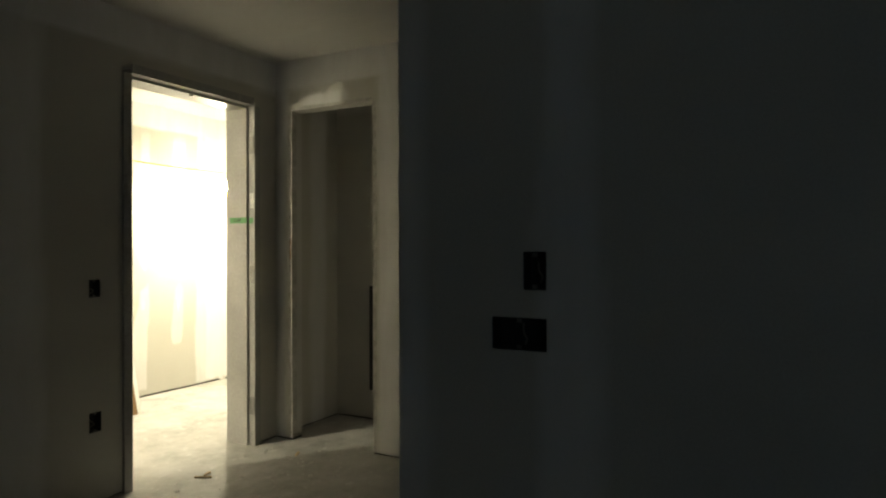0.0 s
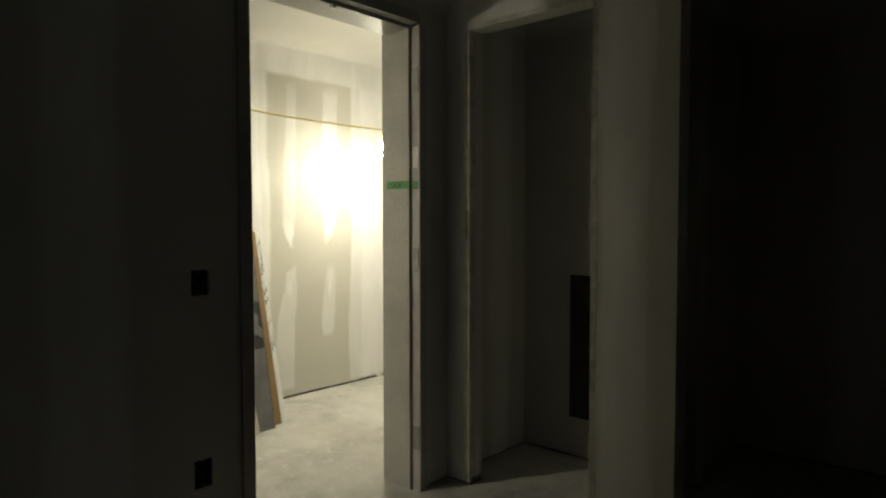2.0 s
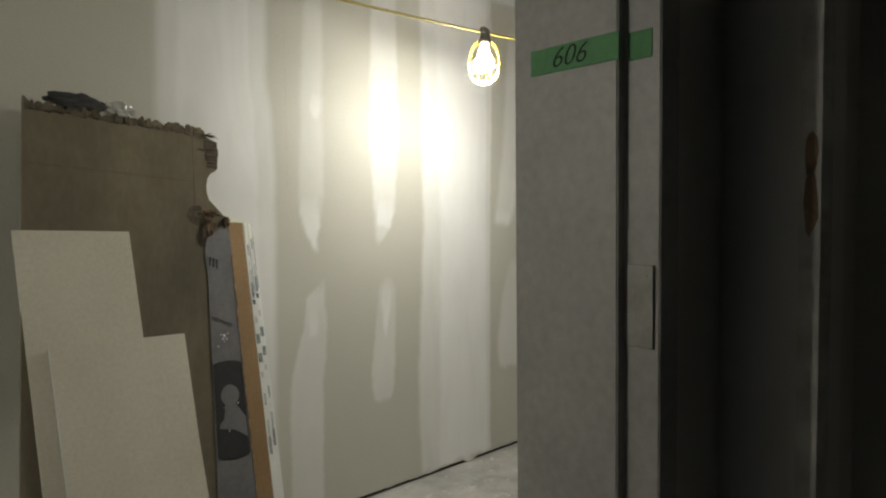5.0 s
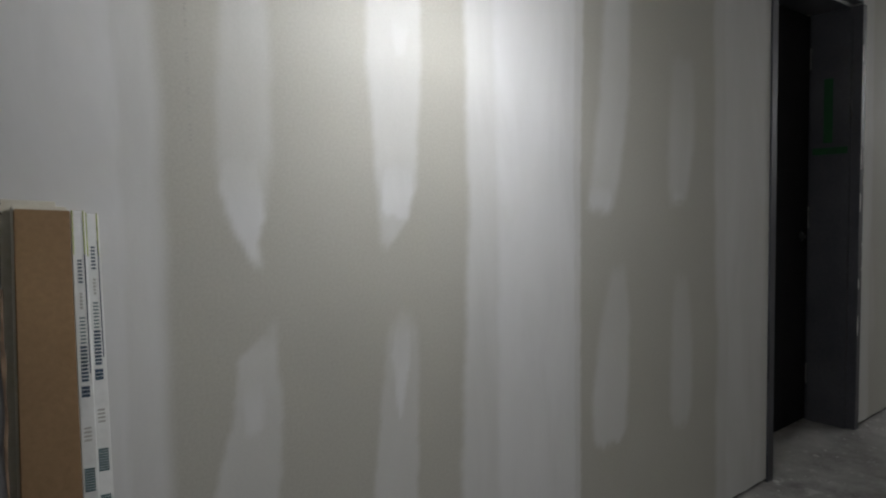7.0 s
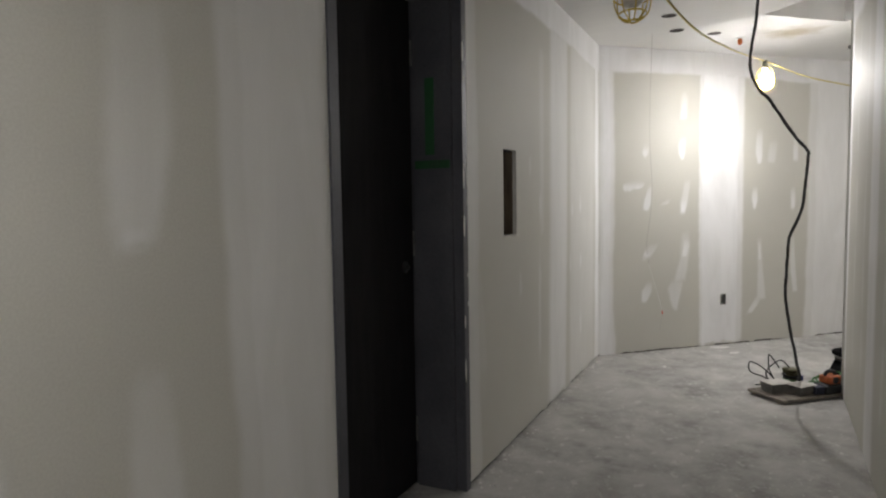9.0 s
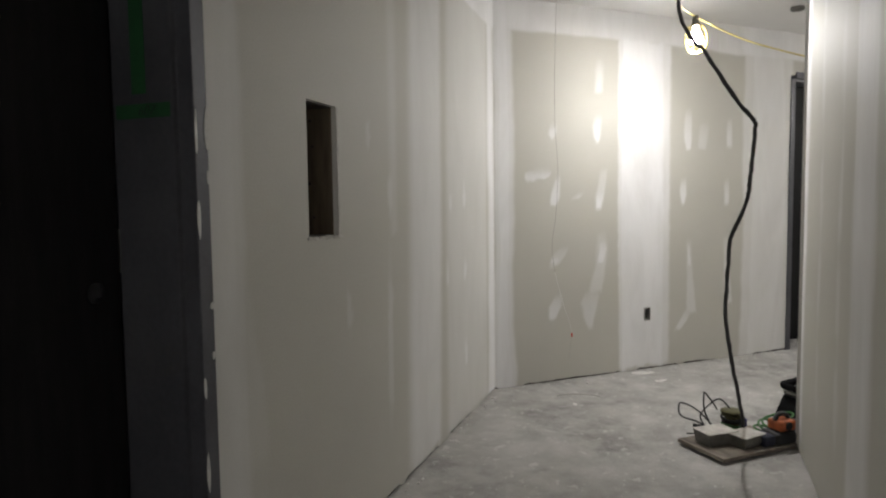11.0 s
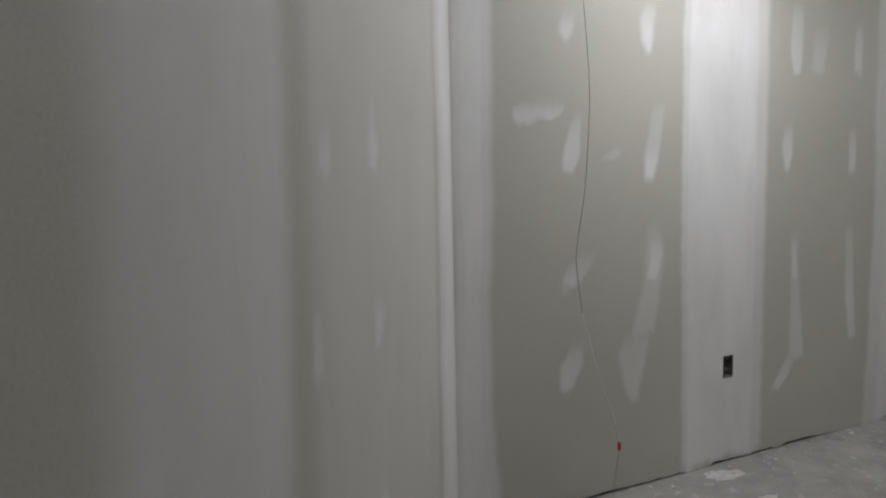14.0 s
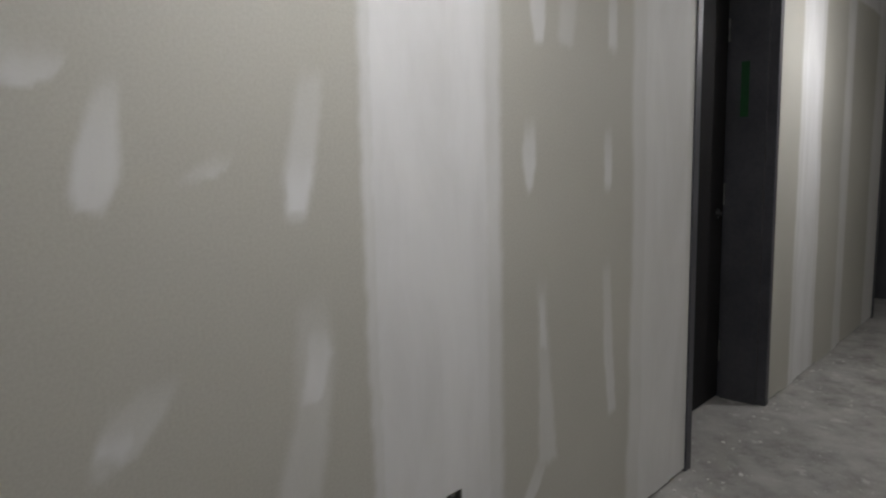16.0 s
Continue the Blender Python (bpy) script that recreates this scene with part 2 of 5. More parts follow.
# ---- mesh helpers ----
def part(name, bm, material, parent=None, label="", smooth=False):
    """Links a bmesh as one mesh object, under a thing or a part if one is given."""
    me = bpy.data.meshes.new(name)
    bmesh.ops.recalc_face_normals(bm, faces=bm.faces)
    if smooth:
        for f in bm.faces:
            f.smooth = True
    bm.to_mesh(me)
    bm.free()
    me.materials.append(material)
    ob = new(name, me)
    if parent is not None:
        ob.parent = parent
    if label:
        ob["label"] = label
    return ob


def thing(name, label, category, m=None, group="", kind=""):
    """An Empty at the base of a thing; its parts are given in its own axes."""
    ob = new(name)
    ob.empty_display_size = 0.1
    ob.matrix_basis = m if m is not None else Matrix.Identity(4)
    return tagged(ob, label, category, group, kind)


def box(bm, x0, x1, y0, y1, z0, z1, bevel=0.0, m=None):
    g = bmesh.ops.create_cube(bm, size=1.0)
    vs = g["verts"]
    for v in vs:
        v.co = Vector(((x0 + x1) / 2 + v.co.x * (x1 - x0), (y0 + y1) / 2 + v.co.y * (y1 - y0), (z0 + z1) / 2 + v.co.z * (z1 - z0)))
    if bevel:
        es = {e for v in vs for e in v.link_edges}
        r = bmesh.ops.bevel(bm, geom=list(es), offset=bevel, segments=2, profile=0.5, affect="EDGES")
        vs = list({v for f in r["faces"] for v in f.verts} | {v for v in vs if v.is_valid})
    if m is not None:
        bmesh.ops.transform(bm, matrix=m, verts=vs)
    return bm


def one_box(*a, **k):
    return box(bmesh.new(), *a, **k)


def prism(bm, outline, z0, z1, m=None):
    """A closed outline in x, y drawn up from z0 to z1."""
    lo = [bm.verts.new((x, y, z0)) for x, y in outline]
    hi = [bm.verts.new((x, y, z1)) for x, y in outline]
    n = len(outline)
    bm.faces.new(lo[::-1])
    bm.faces.new(hi)
    for i in range(n):
        bm.faces.new((lo[i], lo[(i + 1) % n], hi[(i + 1) % n], hi[i]))
    if m is not None:
        bmesh.ops.transform(bm, matrix=m, verts=lo + hi)
    return bm


def smooth_path(pts, steps=8, closed=False):
    """A Catmull-Rom curve through the points."""
    p = [Vector(q) for q in pts]
    n = len(p)
    out = []
    for i in range(n if closed else n - 1):
        a, b, c, d = (p[(i + k) % n] if closed else p[min(max(i + k, 0), n - 1)] for k in (-1, 0, 1, 2))
        for j in range(steps):
            t = j / steps
            out.append(0.5 * (2 * b + (c - a) * t + (2 * a - 5 * b + 4 * c - d) * t * t + (3 * b - a - 3 * c + d) * t ** 3))
    if not closed:
        out.append(p[-1])
    return out


def tube(bm, path, r, sides=6, closed=False):
    rings = []
    n = len(path)
    radii = [r] * n if isinstance(r, float) else list(r)
    for i, p in enumerate(path):
        r = radii[i]
        ahead = path[(i + 1) % n] if closed or i < n - 1 else p
        back = path[i - 1] if closed or i > 0 else p
        d = (ahead - back).normalized()
        u = d.cross(Vector((0.3, 0.2, 1)) if abs(d.z) < 0.9 else Vector((1, 0.2, 0))).normalized()
        v = d.cross(u)
        rings.append([bm.verts.new(p + r * (math.cos(2 * math.pi * k / sides) * u + math.sin(2 * math.pi * k / sides) * v)) for k in range(sides)])
    for i in range(n if closed else n - 1):
        a, b = rings[i], rings[(i + 1) % n]
        for k in range(sides):
            bm.faces.new((a[k], a[(k + 1) % sides], b[(k + 1) % sides], b[k]))
    if not closed:
        bm.faces.new(rings[0][::-1])
        bm.faces.new(rings[-1])
    return bm


def lathe(bm, profile, sides=16, m=None):
    """Turns (radius, height) pairs about z."""
    rings = []
    for r, z in profile:
        rings.append([bm.verts.new((r * math.cos(2 * math.pi * k / sides), r * math.sin(2 * math.pi * k / sides), z)) for k in range(sides)])
    for a, b in zip(rings, rings[1:]):
        for k in range(sides):
            bm.faces.new((a[k], a[(k + 1) % sides], b[(k + 1) % sides], b[k]))
    bm.faces.new(rings[0][::-1])
    bm.faces.new(rings[-1])
    if m is not None:
        bmesh.ops.transform(bm, matrix=m, verts=[v for r in rings for v in r])
    return bm


def lettering(name, text, size, material, m, parent, label="", thick=0.0006, slant=0.0):
    cu = bpy.data.curves.new(name, "FONT")
    cu.body, cu.size, cu.extrude, cu.align_x, cu.align_y = text, size, thick, "CENTER", "CENTER"
    cu.offset, cu.shear = -0.018 * size, slant
    tmp = bpy.data.objects.new(name, cu)
    me = bpy.data.meshes.new_from_object(tmp)
    bpy.data.objects.remove(tmp)
    bpy.data.curves.remove(cu)
    me.materials.append(material)
    ob = new(name, me)
    ob.matrix_basis = m
    ob.parent = parent
    if label:
        ob["label"] = label
    return ob


# ---- walls of gypsum board ----
def wobble(v, seed, size):
    r = np.random.RandomState(seed)
    out = np.zeros_like(v)
    for k in (1.3, 3.1, 6.7, 13.0, 29.0):
        out += np.sin(v * k * r.uniform(0.8, 1.2) + r.uniform(0, 6.3)) * size / (k ** 0.6)
    return out


def step01(a, b, x):
    t = np.clip((x - a) / (b - a), 0, 1)
    return t * t * (3 - 2 * t)


def lattice(u, v, cell, seed):
    """Smooth random relief over a wall, from -1 to 1."""
    tab = np.random.RandomState(seed).uniform(-1, 1, (97, 89))
    a, b = u / cell + 40, v / cell + 40
    i, j = np.floor(a).astype(int), np.floor(b).astype(int)
    fa, fb = a - i, b - j
    fa, fb = fa * fa * (3 - 2 * fa), fb * fb * (3 - 2 * fb)
    i0, i1, j0, j1 = i % 97, (i + 1) % 97, j % 89, (j + 1) % 89
    return (tab[i0, j0] * (1 - fa) + tab[i1, j0] * fa) * (1 - fb) + (tab[i0, j1] * (1 - fa) + tab[i1, j1] * fa) * fb


def compound(u, v, bands, patches, seed, top=True):
    """Where joint compound lies on a wall: long bands over the joints, short strokes over the screws."""
    mud = np.zeros_like(u)
    for k, (c, half, power) in enumerate(bands):
        for widen, share in ((1.0, 0.8), (0.72, 1.0)):
            d = np.abs(u - c + wobble(v, seed + 11 * k, 0.008)) + wobble(v, seed + 7 * k + 3, 0.012)
            h = half * widen
            mud = np.maximum(mud, power * share * (1 - step01(h - 0.026, h + 0.016, d)))
    ru = lattice(u, v, 0.07, seed + 1) * 0.5 + lattice(u, v, 0.022, seed + 2) * 0.32
    rv = lattice(u, v, 0.06, seed + 3) * 0.6 + lattice(u, v, 0.02, seed + 4) * 0.4
    for k, (u0, u1, z0, z1, power, *slant) in enumerate(patches):
        cu, cz, hu, hz = (u0 + u1) / 2, (z0 + z1) / 2, (u1 - u0) / 2, (z1 - z0) / 2
        wide = hu > hz
        tilt = slant[0] if slant else (0.0 if wide else 0.30 * hu * math.cos(2.1 * k + seed))
        for grow, share in ((1.0, 1.0), (1.4, 0.36)):
            x, z = u - cu + 0.013 * ru, v - cz + (0.008 if wide else 0.030) * rv
            rel = np.clip(z / hz, -2, 2)
            narrow = 1.0 if wide else 0.84 + 0.16 * np.sin(rel * 2.2 + k * 1.9 + seed)
            if grow > 1 and not wide:
                narrow = narrow * 0.72
            d = np.abs((x - tilt * rel) / (hu * 0.86 * narrow)) ** 2.6 + np.abs(z / (hz * grow)) ** (2.6 if wide else 4.0)
            blur = 0.80 + 0.18 * lattice(u, v, 0.11, seed + 9)
            mud = np.maximum(mud, 0.84 * power * share * (1 - step01(1 - blur, 1 + blur, d)) * (0.9 + 0.1 * rv))
    if top:
        mud = np.maximum(mud, 0.85 * step01(CEIL - 0.22, CEIL - 0.19, v + wobble(u, seed + 2, 0.012)))
    return np.clip(mud, 0, 1)


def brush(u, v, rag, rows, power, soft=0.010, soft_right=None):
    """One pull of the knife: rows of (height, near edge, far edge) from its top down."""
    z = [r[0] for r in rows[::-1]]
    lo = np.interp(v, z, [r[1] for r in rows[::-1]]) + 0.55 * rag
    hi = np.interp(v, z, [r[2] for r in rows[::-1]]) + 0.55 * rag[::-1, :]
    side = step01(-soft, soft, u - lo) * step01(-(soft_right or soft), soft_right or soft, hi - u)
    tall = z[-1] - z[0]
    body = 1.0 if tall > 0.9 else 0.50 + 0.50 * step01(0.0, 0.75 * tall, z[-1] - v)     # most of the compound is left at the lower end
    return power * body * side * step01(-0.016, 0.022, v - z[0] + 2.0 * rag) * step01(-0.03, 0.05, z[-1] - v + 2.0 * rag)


def board_wall(name, start, angle, length, label, thick=0.1, holes=(), bands=(), patches=(), step=0.03, seed=1, gap=0.014, top=CEIL, u0=0.0, fills=(), pulls=(), close=None):
    """A wall from start along angle; its face looks to the right of that way. Holes are (u0, u1, z0, z1)."""
    us = set(np.round(np.linspace(u0, length, max(2, int((length - u0) / step))), 4))
    if close:                                                 # a finer net where the walk passes near
        us = {q for q in us if not close[0] < q < close[1]} | set(np.round(np.arange(close[0], close[1], 0.008), 4))
    vs = set(np.round(np.linspace(gap, top, int((top - gap) / min(step, 0.011 if close else step))), 4))
    for a, b, c, d in holes:
        us = {q for q in us if abs(q - a) > step * 0.4 and abs(q - b) > step * 0.4} | {a, b}
        vs = {q for q in vs if abs(q - c) > step * 0.4 and abs(q - d) > step * 0.4} | {max(c, gap), d}
    us, vs = np.array(sorted(us)), np.array(sorted(vs))
    U, V = np.meshgrid(us, vs, indexing="ij")
    mud = compound(U, V, bands, patches, seed)
    rag = 0.006 * lattice(U, V, 0.055, seed + 21) + 0.005 * lattice(U, V, 0.017, seed + 22)
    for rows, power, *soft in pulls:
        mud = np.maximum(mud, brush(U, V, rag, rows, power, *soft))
    nu, nv = U.shape
    lump = 0.0011 * mud
    # the board's broken bottom edge, and the stretches where plaster fills the gap
    foot = gap - 0.0025 + 0.0035 * lattice(us, us * 0, 0.19, seed) + 0.003 * lattice(us, us * 0, 0.034, seed + 5)
    for a, b in fills:
        foot = foot - (foot - 0.0006) * step01(a - 0.03, a + 0.02, us) * (1 - step01(b - 0.02, b + 0.03, us))
    V = V.copy()
    V[:, 0] = np.where(V[:, 0] < gap + 0.001, np.clip(foot, 0.0006, gap), V[:, 0])
    front = np.stack([U, -lump, V], -1).reshape(-1, 3)       # local: x along, -y is out of the face
    idx = np.arange(nu * nv).reshape(nu, nv)
    cu, cv = (us[:-1] + us[1:]) / 2, (vs[:-1] + vs[1:]) / 2
    keep = np.ones((nu - 1, nv - 1), bool)
    for a, b, c, d in holes:
        keep &= ~(((cu > a) & (cu < b))[:, None] & ((cv > c) & (cv < d))[None])
    q = np.stack([idx[:-1, :-1], idx[1:, :-1], idx[1:, 1:], idx[:-1, 1:]], -1)[keep]
    verts, faces = front.tolist(), q.tolist()
    smooth_to = len(faces)

    def quad(*p):
        n = len(verts)
        verts.extend(p)
        faces.append([n, n + 1, n + 2, n + 3])
    L0, L1, t = us[0], us[-1], thick
    cuts = sorted({L0, L1} | {x for h in holes for x in h[:2]})
    for a, b in zip(cuts, cuts[1:]):                          # the back, in strips round the holes
        z = gap
        for h in sorted((h for h in holes if h[0] <= a + 1e-6 and h[1] >= b - 1e-6), key=lambda h: h[2]):
            if h[2] > z:
                quad((a, t, z), (b, t, z), (b, t, h[2]), (a, t, h[2]))
            z = h[3]
        quad((a, t, z), (b, t, z), (b, t, top), (a, t, top))
    for u in (L0, L1):
        quad((u, 0, gap), (u, t, gap), (u, t, top), (u, 0, top))
    quad((L0, 0, top), (L1, 0, top), (L1, t, top), (L0, t, top))
    pieces = [L0] + [x for h in sorted(holes) if h[2] < 0.02 for x in h[:2]] + [L1]
    for a, b in zip(pieces[::2], pieces[1::2]):
        quad((a, 0, gap), (b, 0, gap), (b, t, gap), (a, t, gap))
    for a, b, c, d in holes:
        c = max(c, gap)
        quad((a, 0, c), (a, t, c), (a, t, d), (a, 0, d))
        quad((b, 0, c), (b, t, c), (b, t, d), (b, 0, d))
        quad((a, 0, d), (b, 0, d), (b, t, d), (a, t, d))
        if c > gap:
            quad((a, 0, c), (b, 0, c), (b, t, c), (a, t, c))
    me = bpy.data.meshes.new(name)
    me.from_pydata(verts, [], faces)
    me.polygons.foreach_set("use_smooth", [i < smooth_to for i in range(len(faces))])
    at = me.attributes.new("mud", "FLOAT", "POINT")
    values = np.full(len(verts), 0.35, np.float32)
    values[:nu * nv] = mud.reshape(-1)
    at.data.foreach_set("value", values)
    me.materials.append(M_WALL)
    ob = new(name, me)
    ob.matrix_basis = pose(start[0], start[1], 0, 0, 0, math.degrees(angle))
    # the bottom plate, set back behind the gap under the boards; near black paints its shade
    bm = bmesh.new()
    for a, b in zip(pieces[::2], pieces[1::2]):
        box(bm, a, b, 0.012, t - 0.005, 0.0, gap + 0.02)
    part("bottom_plate", bm, M_VOID, ob, "bottom plate coloured near black as shade in the gap under the boards")
    return tagged(ob, label, "wall", kind="structure")


def every(first, count, gap_=0.4064, skip=3):
    return [first + i * gap_ for i in range(count) if i % skip]


def strokes(lines, seed, power=0.5, heights=((0.35, 0.62), (0.74, 0.98), (1.12, 1.38), (1.58, 1.80), (1.98, 2.2))):
    """Screw strokes in rows up the studs."""
    r = random.Random(seed)
    return [(u - r.uniform(0.025, 0.05), u + r.uniform(0.02, 0.05), a - r.uniform(0, 0.05), b + r.uniform(0, 0.08), power * r.uniform(0.5, 1.1))
            for u in lines for a, b in heights]


A0 = -9.5                                                     # the north wall starts here; u = x - A0
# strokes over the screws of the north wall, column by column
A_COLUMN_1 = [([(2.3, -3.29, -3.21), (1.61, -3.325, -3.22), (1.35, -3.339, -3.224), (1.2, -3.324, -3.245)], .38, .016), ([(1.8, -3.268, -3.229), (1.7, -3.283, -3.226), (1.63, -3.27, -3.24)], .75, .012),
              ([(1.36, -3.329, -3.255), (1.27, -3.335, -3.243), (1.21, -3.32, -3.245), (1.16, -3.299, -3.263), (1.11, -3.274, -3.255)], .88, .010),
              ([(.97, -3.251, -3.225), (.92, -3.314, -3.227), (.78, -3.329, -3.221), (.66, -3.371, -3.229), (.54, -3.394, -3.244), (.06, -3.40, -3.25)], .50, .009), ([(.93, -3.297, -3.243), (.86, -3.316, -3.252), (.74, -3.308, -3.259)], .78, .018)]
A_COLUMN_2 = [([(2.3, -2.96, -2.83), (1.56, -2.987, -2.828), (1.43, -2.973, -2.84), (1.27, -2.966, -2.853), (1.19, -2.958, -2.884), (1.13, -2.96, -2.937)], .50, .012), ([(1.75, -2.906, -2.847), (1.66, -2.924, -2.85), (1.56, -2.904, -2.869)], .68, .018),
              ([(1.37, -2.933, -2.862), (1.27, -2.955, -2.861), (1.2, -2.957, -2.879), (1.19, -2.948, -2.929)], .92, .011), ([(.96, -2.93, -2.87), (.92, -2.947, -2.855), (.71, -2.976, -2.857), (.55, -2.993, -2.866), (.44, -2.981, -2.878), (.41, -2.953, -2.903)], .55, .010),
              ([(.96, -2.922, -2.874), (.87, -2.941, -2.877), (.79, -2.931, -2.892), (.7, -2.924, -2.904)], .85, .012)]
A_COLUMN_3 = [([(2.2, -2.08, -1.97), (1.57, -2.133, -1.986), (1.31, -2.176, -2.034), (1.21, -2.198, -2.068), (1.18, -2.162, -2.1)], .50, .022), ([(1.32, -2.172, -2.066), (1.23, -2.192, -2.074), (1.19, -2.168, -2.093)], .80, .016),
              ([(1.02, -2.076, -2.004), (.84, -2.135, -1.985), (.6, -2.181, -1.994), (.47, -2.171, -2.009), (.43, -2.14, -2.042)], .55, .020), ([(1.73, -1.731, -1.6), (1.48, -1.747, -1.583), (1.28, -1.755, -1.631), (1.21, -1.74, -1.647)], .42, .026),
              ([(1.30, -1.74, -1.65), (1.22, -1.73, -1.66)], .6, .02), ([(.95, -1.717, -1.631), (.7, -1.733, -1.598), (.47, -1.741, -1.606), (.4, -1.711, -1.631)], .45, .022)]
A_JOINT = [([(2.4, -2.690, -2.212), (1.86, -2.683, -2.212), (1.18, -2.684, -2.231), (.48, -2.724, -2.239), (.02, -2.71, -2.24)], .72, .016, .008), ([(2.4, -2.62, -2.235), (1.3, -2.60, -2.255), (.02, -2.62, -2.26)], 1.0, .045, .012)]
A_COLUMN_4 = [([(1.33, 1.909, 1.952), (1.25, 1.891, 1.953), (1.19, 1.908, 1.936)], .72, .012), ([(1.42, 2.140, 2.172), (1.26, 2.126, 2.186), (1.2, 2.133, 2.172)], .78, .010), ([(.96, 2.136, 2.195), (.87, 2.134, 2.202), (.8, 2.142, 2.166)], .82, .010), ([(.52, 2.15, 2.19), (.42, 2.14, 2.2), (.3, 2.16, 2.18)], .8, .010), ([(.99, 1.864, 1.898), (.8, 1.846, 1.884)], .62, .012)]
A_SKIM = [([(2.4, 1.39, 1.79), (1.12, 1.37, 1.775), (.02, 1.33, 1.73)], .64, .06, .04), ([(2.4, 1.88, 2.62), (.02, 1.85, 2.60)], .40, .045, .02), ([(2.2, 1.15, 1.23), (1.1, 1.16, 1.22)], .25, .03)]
A_PATCH2 = [(.10, .26, .45, 1.0, .2), (.93, .99, 1.46, 1.55, .3), (1.13, 1.19, 1.18, 1.36, .5), (.75, .80, .78, .93, .35), (1.10, 1.175, .38, .94, .45), (2.19, 2.32, 1.66, 1.76, .4), (1.86, 1.93, .3, .6, .35)]
A_BANDS = [(-3.66, .205, .95), (-1.20, .24, .62), (0.08, .10, .45), (BEND_X - .075, .085, .95), (-4.88, .2, .7), (-6.1, .2, .7)]
NICHE = (0.515, 0.708, 1.125, 1.575)
D2 = (-1.01, 0.03)
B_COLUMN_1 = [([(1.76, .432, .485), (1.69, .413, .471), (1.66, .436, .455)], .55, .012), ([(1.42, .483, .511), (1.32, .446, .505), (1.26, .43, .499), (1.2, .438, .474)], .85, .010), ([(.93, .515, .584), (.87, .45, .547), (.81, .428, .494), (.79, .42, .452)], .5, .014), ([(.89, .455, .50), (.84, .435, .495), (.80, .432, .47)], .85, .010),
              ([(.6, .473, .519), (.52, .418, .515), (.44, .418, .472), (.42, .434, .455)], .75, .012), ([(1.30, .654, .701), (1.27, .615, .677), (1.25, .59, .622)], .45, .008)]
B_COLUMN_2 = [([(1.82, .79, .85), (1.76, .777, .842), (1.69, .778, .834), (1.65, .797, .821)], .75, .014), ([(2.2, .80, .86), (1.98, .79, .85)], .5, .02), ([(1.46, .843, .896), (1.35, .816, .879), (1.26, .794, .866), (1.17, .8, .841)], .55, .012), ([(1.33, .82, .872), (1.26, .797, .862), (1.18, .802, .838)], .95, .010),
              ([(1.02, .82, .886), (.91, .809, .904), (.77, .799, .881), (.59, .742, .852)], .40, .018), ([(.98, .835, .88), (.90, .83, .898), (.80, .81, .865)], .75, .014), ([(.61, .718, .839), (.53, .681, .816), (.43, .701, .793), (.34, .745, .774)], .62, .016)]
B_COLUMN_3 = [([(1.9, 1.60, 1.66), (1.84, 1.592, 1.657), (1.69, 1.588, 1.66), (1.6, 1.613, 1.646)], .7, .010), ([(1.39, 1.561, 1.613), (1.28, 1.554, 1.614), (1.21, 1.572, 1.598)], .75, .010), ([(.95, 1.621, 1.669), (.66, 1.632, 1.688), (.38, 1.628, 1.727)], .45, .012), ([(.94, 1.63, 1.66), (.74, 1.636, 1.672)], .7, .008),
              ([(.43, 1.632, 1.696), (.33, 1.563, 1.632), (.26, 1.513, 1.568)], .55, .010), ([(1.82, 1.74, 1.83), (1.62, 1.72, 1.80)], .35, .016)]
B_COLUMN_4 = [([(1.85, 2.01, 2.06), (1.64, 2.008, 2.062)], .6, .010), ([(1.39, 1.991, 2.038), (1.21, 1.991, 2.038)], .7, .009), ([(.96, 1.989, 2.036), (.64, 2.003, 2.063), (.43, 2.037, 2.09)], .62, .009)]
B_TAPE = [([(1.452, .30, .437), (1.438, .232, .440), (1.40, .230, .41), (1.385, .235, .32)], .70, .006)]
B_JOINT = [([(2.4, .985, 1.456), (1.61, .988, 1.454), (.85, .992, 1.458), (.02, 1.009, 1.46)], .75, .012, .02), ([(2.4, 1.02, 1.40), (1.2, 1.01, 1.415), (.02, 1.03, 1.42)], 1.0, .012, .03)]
B_PATCH2 = [(4.35, 4.45, .4, 1.9, .4)]
B_BANDS = [(.065, .085, .95), (2.45, .28, .72), (4.35, .24, .95), (5.2, .12, .6), (6.2, .2, .7)]
D3 = (2.66, 3.74)
D4 = (6.36, 7.42)
D1 = (-4.835, -3.825)
HEAD = 2.25

wall_north = board_wall("wall_north", (A0, 0), 0, BEND_X - A0, "long grey gypsum board corridor wall with white taped joints", 0.12,
                        [(D2[0] + 0.02 - A0, D2[1] - 0.02 - A0, 0, HEAD - 0.02), (NICHE[0] - A0, NICHE[1] - A0, NICHE[2], NICHE[3])],
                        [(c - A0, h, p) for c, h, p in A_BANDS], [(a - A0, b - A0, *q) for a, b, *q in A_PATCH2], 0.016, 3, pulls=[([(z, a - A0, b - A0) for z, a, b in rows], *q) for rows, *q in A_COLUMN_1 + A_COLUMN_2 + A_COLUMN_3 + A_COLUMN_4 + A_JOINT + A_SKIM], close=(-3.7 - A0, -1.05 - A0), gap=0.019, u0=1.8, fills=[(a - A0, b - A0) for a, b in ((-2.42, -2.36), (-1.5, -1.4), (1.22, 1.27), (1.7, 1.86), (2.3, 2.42))])
